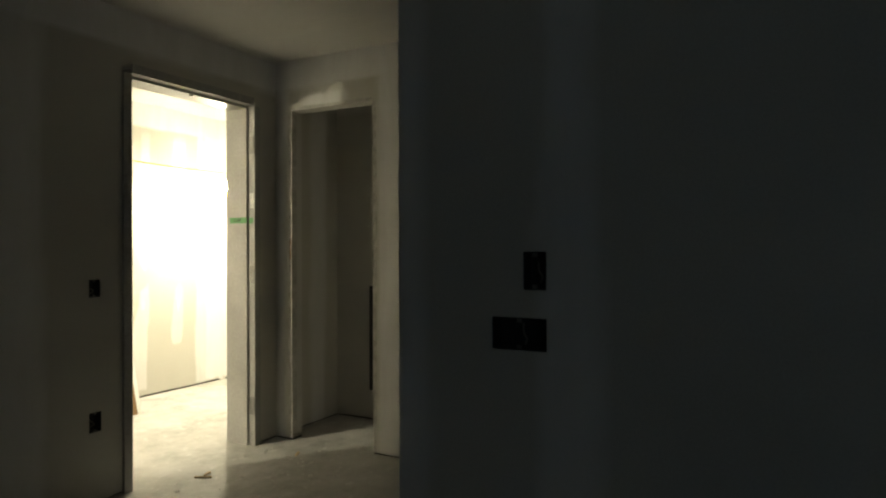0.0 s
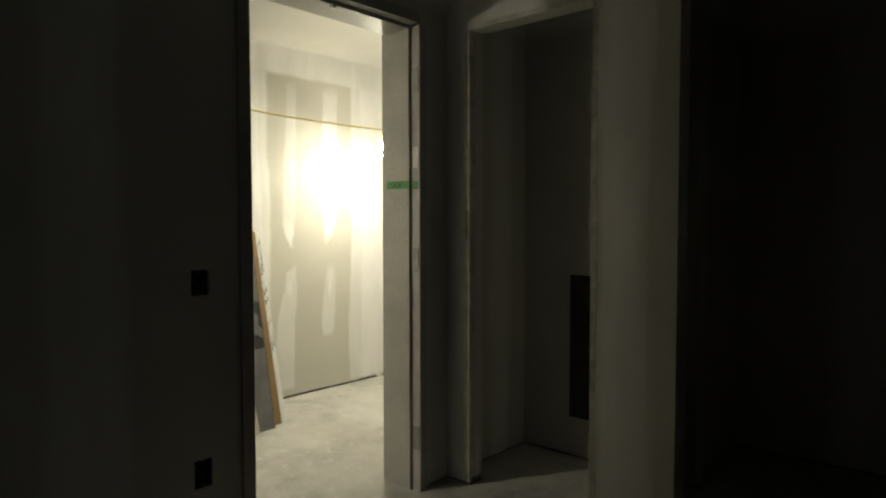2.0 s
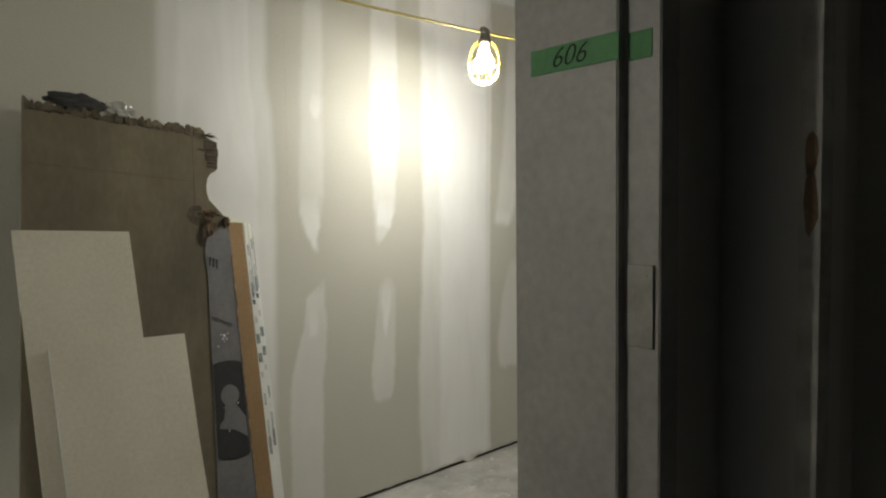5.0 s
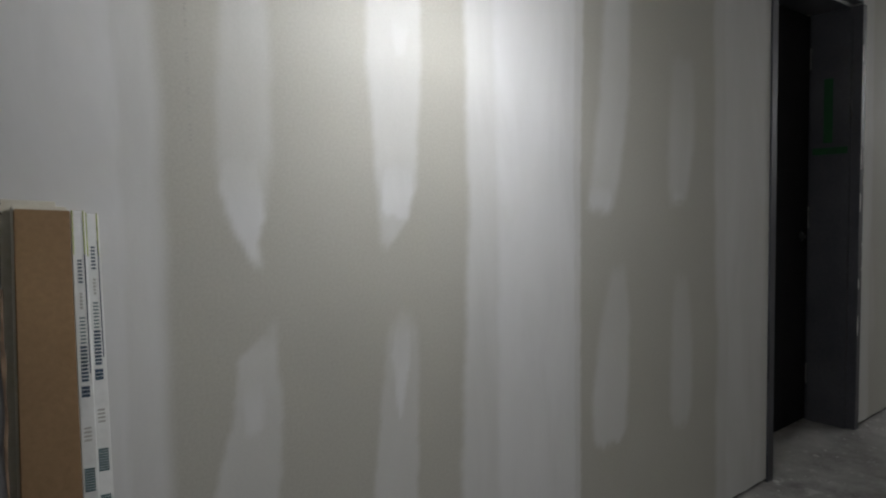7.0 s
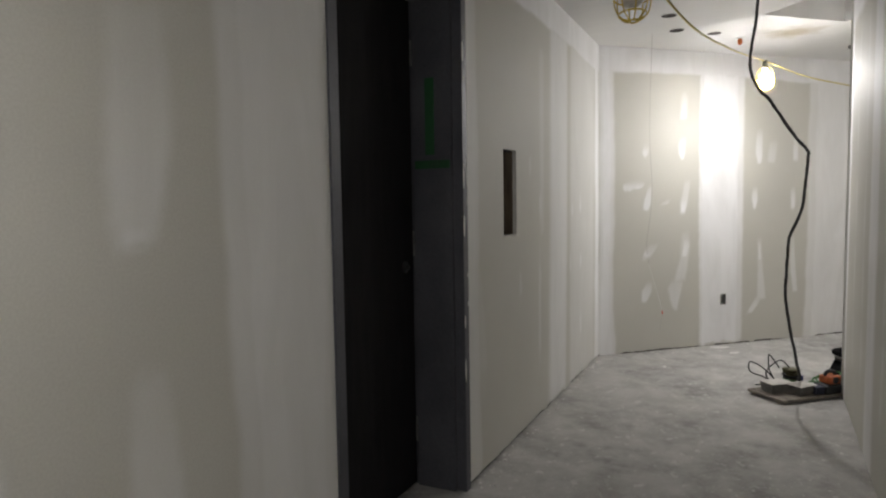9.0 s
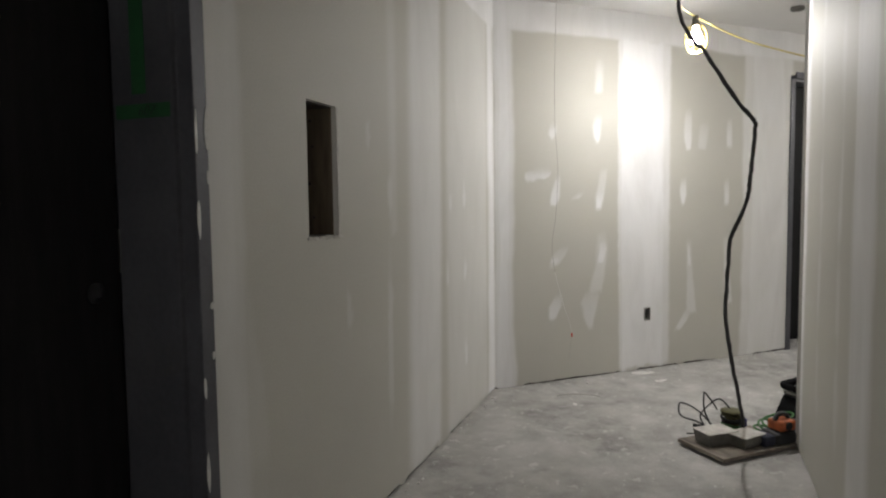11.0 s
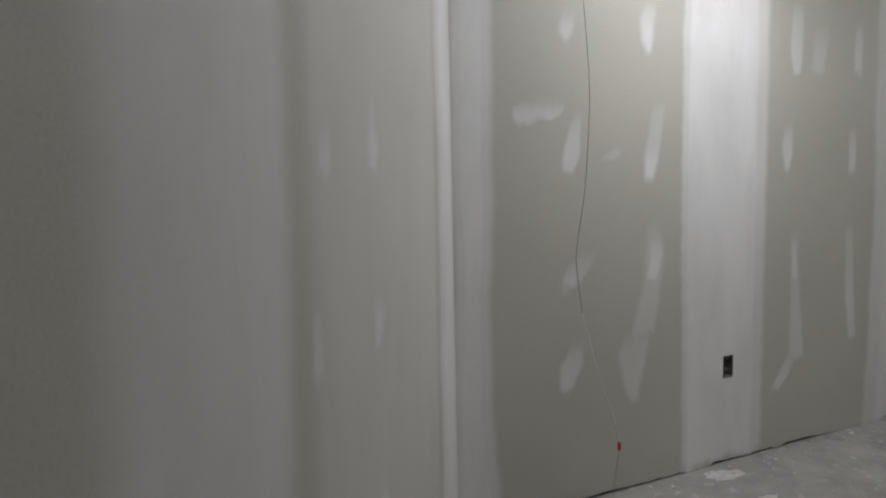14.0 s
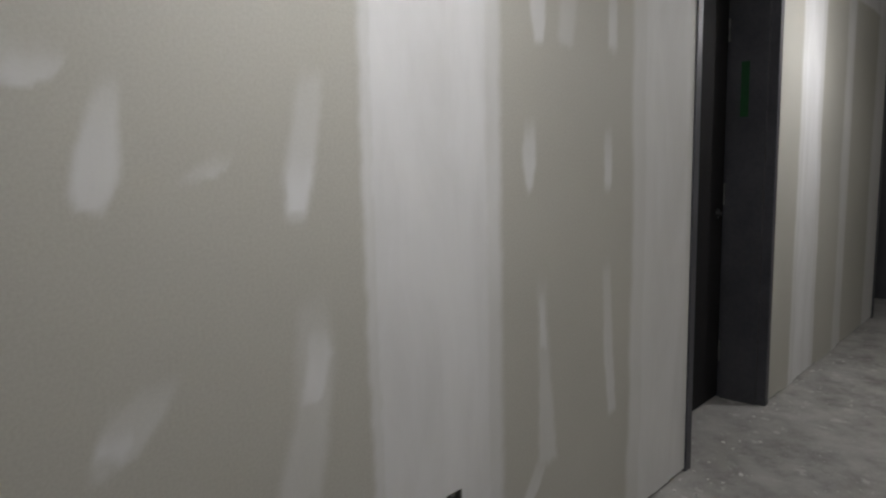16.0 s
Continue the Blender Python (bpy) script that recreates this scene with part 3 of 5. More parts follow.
wall_bend = board_wall("wall_bend", (BEND_X, 0), -BEND, 9.0, "angled gypsum board corridor wall with white compound patches", 0.12,
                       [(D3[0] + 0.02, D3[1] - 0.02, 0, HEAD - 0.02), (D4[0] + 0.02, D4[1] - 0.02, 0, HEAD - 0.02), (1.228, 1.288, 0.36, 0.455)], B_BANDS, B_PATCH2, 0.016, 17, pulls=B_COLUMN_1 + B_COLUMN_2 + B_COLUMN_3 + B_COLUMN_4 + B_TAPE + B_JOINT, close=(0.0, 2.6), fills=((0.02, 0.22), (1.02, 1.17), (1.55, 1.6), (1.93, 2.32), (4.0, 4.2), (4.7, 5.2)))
wall_south = board_wall("wall_south", (0.0, SOUTH_Y), math.pi, 9.5, "corridor face of the suite wall in taped gypsum board", 0.1,
                        [(-D1[1] + 0.02, -D1[0] - 0.02, 0, HEAD + 0.005)], [(-u, .15, .7) for u in (-0.6, -1.8, -3.0, -5.4, -6.6)], strokes(every(.2, 20), 4), 0.04, 23, u0=0.0)
SKEW = math.atan2(SOUTH_Y + 1.70, 2.2)
wall_south_east = board_wall("wall_south_east", (2.2, -1.70), math.pi - SKEW, 2.202, "corridor wall end with a white corner bead", 0.16,
                             [], [(.04, .06, .95), (1.2, .15, .8)], strokes([.45, .85, 1.6], 6), 0.03, 29)
wall_return = board_wall("wall_return", tuple(on_bend(9.0 - 0.3, 1.56)[:2]), math.pi - BEND, 8.7 - 0.86, "taped gypsum board wall along the angled corridor", 0.12,
                         [], [(7.79, .06, .95), (6.6, .15, .8), (5.4, .15, .8)], strokes([7.4, 7.0, 6.2], 8), 0.05, 31)
wall_suite = board_wall("wall_suite", (-10.5, SUITE_Y), 0, 10.5 + CLOSET_X + 0.72, "dim suite wall of unpainted gypsum board round the entry", 0.1,
                        [(D1[0] + 0.02 + 10.5, D1[1] - 0.02 + 10.5, 0, HEAD + 0.005), (5.496, 5.560, 1.045, 1.135), (5.498, 5.566, .36, .462)],
                        [(5.15, .13, .55), (3.9, .15, .5), (7.30, .09, .6)], strokes([4.7, 4.3], 9, 0.4), 0.03, 37)
# the patch over the opening paints lamplight falling through the entry, in compound white
wall_closet = board_wall("wall_closet", (CLOSET_X, SUITE_Y - 0.001), -math.pi / 2, 5.1, "gypsum board wall with a plain closet opening", 0.1,
                         [(.143, .799, 0, 2.218), (1.166, 2.078, 0, 2.218)], [(.06, .05, .7), (.95, .12, .75), (2.5, .2, .6)], [(.2, .62, 2.225, 2.33, .9)], 0.025, 41)
wall_partition = board_wall("wall_partition", (PART_X, PART_Y), -math.pi / 2, 4.0, "dark partition wall end with open electrical boxes", 0.12,
                            [(.356, .415, 1.186, 1.28), (.273, .417, 1.037, 1.118)], [(.03, .05, .5), (.47, .07, .55), (1.5, .2, .5)], [(.36, .48, 1.28, 1.48, .5), (.41, .49, 1.0, 1.3, .6)], 0.025, 43)


def plain_wall(name, start, angle, length, seed):
    return board_wall(name, start, angle, length, "plain unpainted gypsum board closing wall", 0.1,
                      [], [(u, .15, .7) for u in np.arange(0.6, length, 1.22)], [], 0.08, seed)


plain_wall("wall_west", (A0 + 1.9, -1.62), math.pi / 2, 1.6, 51)          # corridor end behind the entry
plain_wall("wall_closet_back", (-2.97, SUITE_Y), -math.pi / 2, 1.0, 52)
plain_wall("wall_closet_side", (CLOSET_X + 0.1, -2.80), 0, 1.45, 53)
plain_wall("wall_room_back", (-2.2, -2.8015), -math.pi / 2, 1.598, 54)
plain_wall("wall_room_side", (CLOSET_X + 0.1, -4.4), 0, 1.4, 55)
plain_wall("wall_suite_south", (-3.55, -8.0), math.pi, 6.95, 56)
plain_wall("wall_suite_east", (CLOSET_X, -6.98), -math.pi / 2, 1.02, 57)
# opening added out of view so the blue world light reaches the partition
board_wall("wall_suite_west", (-10.5, -8.0), math.pi / 2, 6.1, "plain unseen suite wall with an opening added to let world light in", 0.1, [(0.1, 0.78, 0.3, 2.4)], [(.6, .15, .6)], [], 0.08, 58)
# dark rooms behind the other two frames
plain_wall("wall_vestibule_side", (0.12, 2.6), -math.pi / 2, 2.34, 61)
plain_wall("wall_vestibule_back", (-2.6, 2.6), 0, 2.72, 62)
plain_wall("wall_vestibule_west", (-2.6, 0.12), math.pi / 2, 2.48, 63)
plain_wall("wall_far_room_side", tuple(on_bend(3.86, -2.6)[:2]), -BEND - math.pi / 2, 2.46, 64)
plain_wall("wall_far_room_back", tuple(on_bend(1.3, -2.6)[:2]), -BEND, 2.56, 65)
plain_wall("wall_far_room_west", tuple(on_bend(1.3, -0.14)[:2]), -BEND + math.pi / 2, 2.46, 66)
plain_wall("wall_east", tuple(on_bend(8.7, 0.0)[:2]), -BEND - math.pi / 2, 1.56, 67)

# floor: one slab under all rooms
bm = bmesh.new()
box(bm, -11.0, 12.0, -10.0, 5.0, -0.15, 0.0)
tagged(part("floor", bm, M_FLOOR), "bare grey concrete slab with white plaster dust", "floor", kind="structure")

# ceiling with an open hatch beside the bend
HATCH = [Vector((2.46, -1.20)), Vector((2.46 + .72 * BC, -1.20 - .72 * BS)), Vector((2.46 + .72 * BC - .5 * BS, -1.20 - .72 * BS - .5 * BC)), Vector((2.46 - .5 * BS, -1.20 - .5 * BC))]
bm = bmesh.new()
outer = [bm.verts.new((x, y, CEIL)) for x, y in ((-11, -10), (12, -10), (12, 5), (-11, 5))]
inner = [bm.verts.new((p.x, p.y, CEIL)) for p in HATCH]
edges = [bm.edges.new((r[i], r[(i + 1) % 4])) for r in (outer, inner) for i in range(4)]
bmesh.ops.triangle_fill(bm, edges=edges, use_beauty=True)
lid = [bm.verts.new((p.x, p.y, CEIL + 0.34)) for p in HATCH]
for i in range(4):
    bm.faces.new((inner[i], inner[(i + 1) % 4], lid[(i + 1) % 4], lid[i]))
bm.faces.new(lid)
top = [bm.verts.new((v.co.x, v.co.y, CEIL + 0.4)) for v in outer]
for i in range(4):
    bm.faces.new((outer[i], outer[(i + 1) % 4], top[(i + 1) % 4], top[i]))
bm.faces.new(top)
tagged(part("ceiling", bm, M_CEIL), "white primed ceiling with a brown water stain", "ceiling", kind="structure")


# ---- door frames ----
def jamb_outline(face, depth):
    """Section of a double-rabbeted steel frame: x away from the opening, y into the wall."""
    return [(face, 0), (0.016, 0), (0.016, 0.045), (0, 0.048), (0, depth - 0.056), (0.016, depth - 0.053), (0.016, depth), (face, depth)]


def door_frame(m, clear, height, face, depth, label, hinge_side=1, metal=None):
    metal = metal or M_FRAME
    f = thing("door_frame", label, "door frame", m)
    sec = jamb_outline(face, depth)
    for side in (0, 1):
        bm = bmesh.new()
        prism(bm, [((clear + x) if side else -x, y) for x, y in sec], 0.0, height + 0.01)
        bmesh.ops.bevel(bm, geom=[e for e in bm.edges if abs(e.verts[0].co.z - e.verts[1].co.z) > 0.5], offset=0.0018, segments=2, affect="EDGES")
        jamb = part("jamb", bm, metal, f)
        if side == hinge_side:
            for z in (0.26, 1.12, 1.97):
                y0 = depth - 0.05
                s = 1 if side else -1
                x = (clear + 0.014) if side else -0.014
                bm = bmesh.new()
                box(bm, x - 0.002, x + 0.002, y0 + 0.002, y0 + 0.042, z - 0.057, z + 0.057, 0.001)
                for k in range(4):
                    lathe(bm, [(0.003, -0.001), (0.0036, 0.0005)], 8, pose(x - s * 0.003, y0 + 0.012 + 0.018 * (k % 2), z - 0.042 + 0.028 * k, 0, -90 * s, 0))
                hinge = part("hinge", bm, M_HINGE, jamb, "bare steel hinge leaf")
        else:
            bm = one_box((clear + 0.012) if side else -0.016, (clear + 0.016) if side else -0.012, depth - 0.045, depth - 0.012, 0.96, 1.08, 0.001)
            part("strike_plate", bm, M_HINGE, jamb, "dull steel strike plate")
    bm = bmesh.new()
    prism(bm, [(x, y) for x, y in sec], -0.012, clear + 0.012, Matrix(((0, 0, 1, 0), (0, 1, 0, 0), (1, 0, 0, height), (0, 0, 0, 1))))
    part("head", bm, metal, f)
    return f


# the entry of the suite; local x runs west, y runs from the corridor into the suite
E_CLEAR = 0.866
entry = door_frame(pose(-3.886, -1.618, 0, 0, 0, 180), E_CLEAR, 2.212, 0.066, 0.257, "grey steel entry frame without a door leaf, hinges bare", 0)
bm = one_box(-0.0012, 0.0012, 0.0485, 0.203, 1.459, 1.497)
tape = part("tape_label", bm, M_TAPE, entry, "green masking tape marked with the suite number")
lettering("writing", "606", 0.042, M_INK, Matrix.Translation((0.0016, 0.118, 1.478)) @ pose(0, 0, 0, 90, 0, 90), tape, slant=0.35)
bm = one_box(-0.0172, -0.0148, 0.208, 0.244, 1.457, 1.495)
part("tape_end", bm, M_TAPE, entry, "folded end of green masking tape")
bm = one_box(-0.0172, -0.0148, 0.212, 0.244, 1.557, 1.655)
sticker = part("rating_label", bm, M_STICKER, entry, "white fire rating sticker on the hinge rabbet")
part("silencer", one_box(0.44, 0.462, 0.194, 0.212, 2.196, 2.2118, 0.003), M_GYPEDGE, entry, "white plastic bumper under the head")

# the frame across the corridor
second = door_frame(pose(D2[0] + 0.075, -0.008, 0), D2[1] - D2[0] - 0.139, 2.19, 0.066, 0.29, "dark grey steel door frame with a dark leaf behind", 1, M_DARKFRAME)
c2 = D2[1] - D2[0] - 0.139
tape = part("tape_label", one_box(c2 - 0.0014, c2 + 0.001, 0.055, 0.225, 1.455, 1.490), M_TAPESHADE, second, "green masking tape marked with the suite number")
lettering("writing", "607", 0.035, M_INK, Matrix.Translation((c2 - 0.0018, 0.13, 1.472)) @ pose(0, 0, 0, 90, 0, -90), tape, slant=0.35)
part("tape_strip", one_box(c2 - 0.0012, c2 + 0.001, 0.128, 0.172, 1.515, 1.85), M_TAPESHADE, second, "upright strip of green masking tape")

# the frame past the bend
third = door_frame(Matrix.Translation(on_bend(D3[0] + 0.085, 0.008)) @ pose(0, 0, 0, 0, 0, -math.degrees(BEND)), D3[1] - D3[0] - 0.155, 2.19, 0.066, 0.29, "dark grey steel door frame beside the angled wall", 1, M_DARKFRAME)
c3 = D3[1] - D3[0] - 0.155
part("tape_strip", one_box(c3 - 0.0012, c3 + 0.001, 0.135, 0.175, 1.52, 1.80), M_TAPESHADE, third, "upright strip of green masking tape")

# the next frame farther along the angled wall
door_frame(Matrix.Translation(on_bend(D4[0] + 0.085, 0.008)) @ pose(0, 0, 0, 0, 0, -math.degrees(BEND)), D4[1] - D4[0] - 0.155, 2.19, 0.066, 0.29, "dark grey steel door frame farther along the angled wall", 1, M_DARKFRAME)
c4 = D4[1] - D4[0] - 0.155

# shut dark leaves at the back of the frames
def door_leaf(m, width, split, label):
    """A pair of unequal leaves with a hinged seam between them, or one leaf."""
    d = thing("door_leaf", label, "door", m)
    xs = [0.0, split, width] if split else [0.0, width]
    for a, b in zip(xs, xs[1:]):
        leaf = part("leaf", one_box(a + 0.003, b - 0.003, 0.0, 0.044, 0.008, 2.195, 0.002), M_LEAF, d)
    part("lockset", lathe(bmesh.new(), [(0.027, 0.0), (0.027, 0.004), (0.012, 0.006), (0.012, 0.02)], 16, pose(width - 0.08, -0.0004, 1.02, 90, 0, 0)), M_BOX, d, "dark lock bore", True)
    if split:
        part("astragal", one_box(split - 0.022, split + 0.022, -0.006, -0.0004, 0.01, 2.19, 0.001), M_DARKFRAME, d, "dark steel seam strip")
        for z in (0.42, 1.12, 1.82):
            part("hinge", lathe(bmesh.new(), [(0.008, z - 0.05), (0.009, z - 0.048), (0.009, z + 0.048), (0.008, z + 0.05)], 10, pose(split, -0.012, 0)), M_HINGE, d, "steel hinge knuckle")
    return d


door_leaf(pose(D2[0] + 0.062, 0.242, 0), c2 + 0.026, 0.31, "shut dark brown door leaves recessed in a steel frame")
door_leaf(Matrix.Translation(on_bend(D3[0] + 0.072, -0.242)) @ pose(0, 0, 0, 0, 0, -math.degrees(BEND)), c3 + 0.026, 0, "shut dark door leaf deep in a steel frame")


door_leaf(Matrix.Translation(on_bend(D4[0] + 0.072, -0.242)) @ pose(0, 0, 0, 0, 0, -math.degrees(BEND)), c4 + 0.026, 0, "shut dark door leaf deep in the farther steel frame")

bead = thing("corner_bead", "pale metal corner bead round the closet opening", "corner bead", pose(CLOSET_X, SUITE_Y - 0.028, 0))
part("side_strip", one_box(-0.0025, 0.0, -0.1165, -0.088, 0.014, 2.215), M_BEAD, bead)
part("side_strip", one_box(-0.0025, 0.0, -0.800, -0.7725, 0.014, 2.215), M_BEAD, bead)
part("head_strip", one_box(-0.0025, 0.0, -0.772, -0.117, 2.2195, 2.240), M_BEAD, bead)
part("return_strip", one_box(0.0, 0.045, -0.1168, -0.1155, 0.05, 2.2), M_BEAD, bead)
rb = random.Random(8)
for z, h in ((1.33, 0.035), (1.26, 0.05)):
    bm = bmesh.new()
    prism(bm, [(0.010 * math.cos(a * 0.6) * rb.uniform(0.7, 1.2), h * math.sin(a * 0.6) * rb.uniform(0.85, 1.1)) for a in range(10)], -0.004, -0.0026, Matrix(((0, 0, 1, 0), (1, 0, 0, -0.103), (0, 1, 0, z), (0, 0, 0, 1))))
    part("chip", bm, M_CARDDARK if z < 1 else M_CARDRAW, bead, "chipped plaster on the bead")
for k in range(9):
    z, h, w = rb.uniform(0.5, 2.1), rb.uniform(0.01, 0.07), rb.uniform(0.003, 0.008)
    bm = bmesh.new()
    prism(bm, [(w * math.cos(a * 0.7), h * math.sin(a * 0.7) * rb.uniform(0.7, 1.1)) for a in range(9)], -0.0016, -0.0002, Matrix(((1, 0, 0, c2 + rb.choice((0.058, 0.060, 0.022))), (0, 0, 1, 0), (0, 1, 0, z), (0, 0, 0, 1))))
    part("plaster_smear", bm, M_CRUMB, second, "dried white plaster smear")

# ---- boxes in the walls ----
def back_box(m, w, h, label, depth=0.06, material=None, name="electrical_box"):
    """An open box behind a cut in the board: five thin sides, two screw ears, a clamp."""
    t = thing(name, label, "electrical box", m)
    material = material or M_BOX
    bm = bmesh.new()
    box(bm, -w / 2 - 0.003, w / 2 + 0.003, depth, depth + 0.003, -h / 2 - 0.003, h / 2 + 0.003)
    for s in (-1, 1):
        box(bm, s * (w / 2 + 0.0015) - 0.0015, s * (w / 2 + 0.0015) + 0.0015, 0.004, depth, -h / 2, h / 2)
        box(bm, -w / 2, w / 2, 0.004, depth, s * (h / 2 + 0.0015) - 0.0015, s * (h / 2 + 0.0015) + 0.0015)
    part("shell", bm, material, t)
    for s in (-1, 1):
        part("screw_ear", one_box(-0.007, 0.007, 0.003, 0.006, s * (h / 2 - 0.006) - 0.005, s * (h / 2 - 0.006) + 0.005, 0.001), M_HINGE, t, "small steel screw ear")
    bm = bmesh.new()
    tube(bm, smooth_path([(-0.01, depth, 0.02), (0.0, depth * 0.6, 0.0), (0.012, depth * 0.45, -0.015), (0.0, depth * 0.75, -0.03)], 5), 0.0025, 5)
    part("wire_tail", bm, M_WIRE, t, "folded wire tail")
    return t


back_box(Matrix.Translation(on_bend(1.258, 0, 0.4075)) @ pose(0, 0, 0, 0, 0, -math.degrees(BEND)), 0.056, 0.09, "small open outlet box cut into the angled wall", 0.045, M_HINGE)
back_box(pose(-4.972, SUITE_Y, 1.09), 0.058, 0.086, "open dark switch box in the suite wall")
back_box(pose(-4.968, SUITE_Y, 0.411), 0.062, 0.098, "open dark outlet box low in the suite wall")
back_box(pose(PART_X, PART_Y - 0.3855, 1.233, 0, 0, -90), 0.055, 0.09, "open single switch box in the partition")
back_box(pose(PART_X, PART_Y - 0.345, 1.0775, 0, 0, -90), 0.140, 0.077, "wide open double box in the partition")

# the recess cut for a cabinet
recess = thing("wall_recess", "tall cut recess showing a wood stud and raw board", "recess", pose((NICHE[0] + NICHE[1]) / 2, 0, 0))
hw = (NICHE[1] - NICHE[0]) / 2
# sides, top, bottom and back carry the recess's shade in their colour
part("side_stud", one_box(hw - 0.005, hw - 0.0012, 0.017, 0.199, NICHE[2] + 0.001, NICHE[3] - 0.001), M_STUDSHADE, recess, "wood stud side darkened with the recess's shade")
part("side_liner", one_box(-hw + 0.0012, -hw + 0.005, 0.017, 0.199, NICHE[2] + 0.001, NICHE[3] - 0.001), M_VOID, recess, "side liner coloured near black as shade")
part("top_liner", one_box(-hw + 0.006, hw - 0.006, 0.017, 0.199, NICHE[3] - 0.005, NICHE[3] - 0.0012), M_VOID, recess, "inside top coloured near black as shade")
part("bottom_liner", one_box(-hw + 0.006, hw - 0.006, 0.017, 0.199, NICHE[2] + 0.0012, NICHE[2] + 0.005), M_VOID, recess, "inside bottom coloured near black as shade")
part("back_board", one_box(-hw - 0.12, hw + 0.12, 0.20, 0.212, NICHE[2] - 0.1, NICHE[3] + 0.1), M_VOID, recess, "back board coloured near black as shade")
part("stud", one_box(hw + 0.006, hw + 0.044, 0.121, 0.199, NICHE[2] - 0.1, NICHE[3] + 0.1, 0.002), M_STUD, recess, "wooden stud beside the cut")
part("sill", one_box(-hw - 0.05, hw + 0.005, 0.121, 0.199, NICHE[2] - 0.045, NICHE[2] - 0.007, 0.002), M_STUD, recess, "wooden blocking under the cut")
bm = tube(bmesh.new(), smooth_path([(-0.03, 0.16, NICHE[3] + 0.1), (-0.025, 0.15, 1.4), (-0.03, 0.16, 1.2), (-0.02, 0.15, NICHE[2] - 0.006)], 6), 0.010, 8)
part("conduit", bm, M_CABLE, recess, "black cable inside the recess", True)


r = random.Random(17)
lip = [(-hw - 0.012 + (2 * hw + 0.045) * k / 26, NICHE[2] + r.uniform(-0.002, 0.006)) for k in range(27)]
lip += [(x, NICHE[2] - 0.005 + r.uniform(-0.004, 0.002)) for x, z in lip[::-1]]
part("torn_paper", prism(bmesh.new(), lip, -0.0045, 0.010, Matrix(((1, 0, 0, 0), (0, 0, 1, 0), (0, 1, 0, 0), (0, 0, 0, 1)))), M_BEAD, recess, "ragged white board edge under the cut")
edge_ = [(hw + 0.001 + r.uniform(-0.001, 0.002), NICHE[2] + (NICHE[3] - NICHE[2]) * k / 20) for k in range(21)]
edge_ += [(x + r.uniform(0.006, 0.012), z) for x, z in edge_[::-1]]
part("torn_paper", prism(bmesh.new(), edge_, -0.003, -0.0008, Matrix(((1, 0, 0, 0), (0, 0, 1, 0), (0, 1, 0, 0), (0, 0, 0, 1)))), M_BEAD, recess, "scuffed paper edge beside the cut")
for z, w in ((1.19, 0.004), (1.31, 0.006), (1.44, 0.004), (1.53, 0.005)):
    part("screw", lathe(bmesh.new(), [(w, 0.0), (w * 0.8, 0.002)], 10, pose(hw - 0.0052, 0.06 + 8 * w, z, 0, -90, 0)), M_BOX, recess, "dark screw head")

# ---- string light along the corridor ----
def guard_lamp(parent, at, lit, tilt=(0, 0, 0)):
    """Socket with a plastic cage round a bulb, hung from the cord at the given place."""
    m = pose(at[0], at[1], at[2], *tilt)
    bm = lathe(bmesh.new(), [(0.010, 0.012), (0.016, 0.008), (0.019, -0.004), (0.021, -0.030), (0.026, -0.034), (0.026, -0.046), (0.022, -0.05)], 14)
    box(bm, -0.032, 0.032, -0.010, 0.010, -0.012, 0.010, 0.004)
    holder = part("lamp_holder", bm, M_SOCKET, parent, "grey rubber lamp holder", True)
    holder.matrix_basis = m
    bm = bmesh.new()
    ribs, prof = 8, [(0.026, -0.046), (0.044, -0.062), (0.055, -0.09), (0.057, -0.12), (0.047, -0.148), (0.026, -0.166), (0.012, -0.170)]
    for k in range(ribs):
        a = 2 * math.pi * k / ribs
        tube(bm, smooth_path([(r * math.cos(a), r * math.sin(a), z) for r, z in prof], 3), 0.0021, 5)
    for r, z in ((0.0565, -0.105), (0.0125, -0.170), (0.044, -0.151)):
        tube(bm, [Vector((r * math.cos(2 * math.pi * k / 20), r * math.sin(2 * math.pi * k / 20), z)) for k in range(20)], 0.0023, 5, True)
    long_bulb = Matrix.Translation((0, 0, -0.046)) @ Matrix.Diagonal((1.14, 1.14, 1.33, 1)) @ Matrix.Translation((0, 0, 0.046))
    bmesh.ops.transform(bm, matrix=long_bulb, verts=bm.verts)
    part("cage", bm, M_YELLOW, holder, "yellow plastic bulb guard", True)
    part("collar", lathe(bmesh.new(), [(0.013, -0.048), (0.015, -0.062), (0.024, -0.080), (0.031, -0.098), (0.0325, -0.110), (0.0318, -0.1145)], 18, long_bulb), M_NECK if lit else M_GLASS, holder, "frosted bulb neck", True)
    bm = lathe(bmesh.new(), [(0.0312, -0.1150), (0.0328, -0.1172), (0.0322, -0.1192), (0.0286, -0.1235), (0.0207, -0.1270), (0.010, -0.1287), (0.003, -0.1290)], 18, long_bulb)
    part("bulb", bm, M_BULBS[lit - 1] if lit else M_GLASS, holder, "lit warm-white bulb" if lit else "unlit dusty bulb", True)


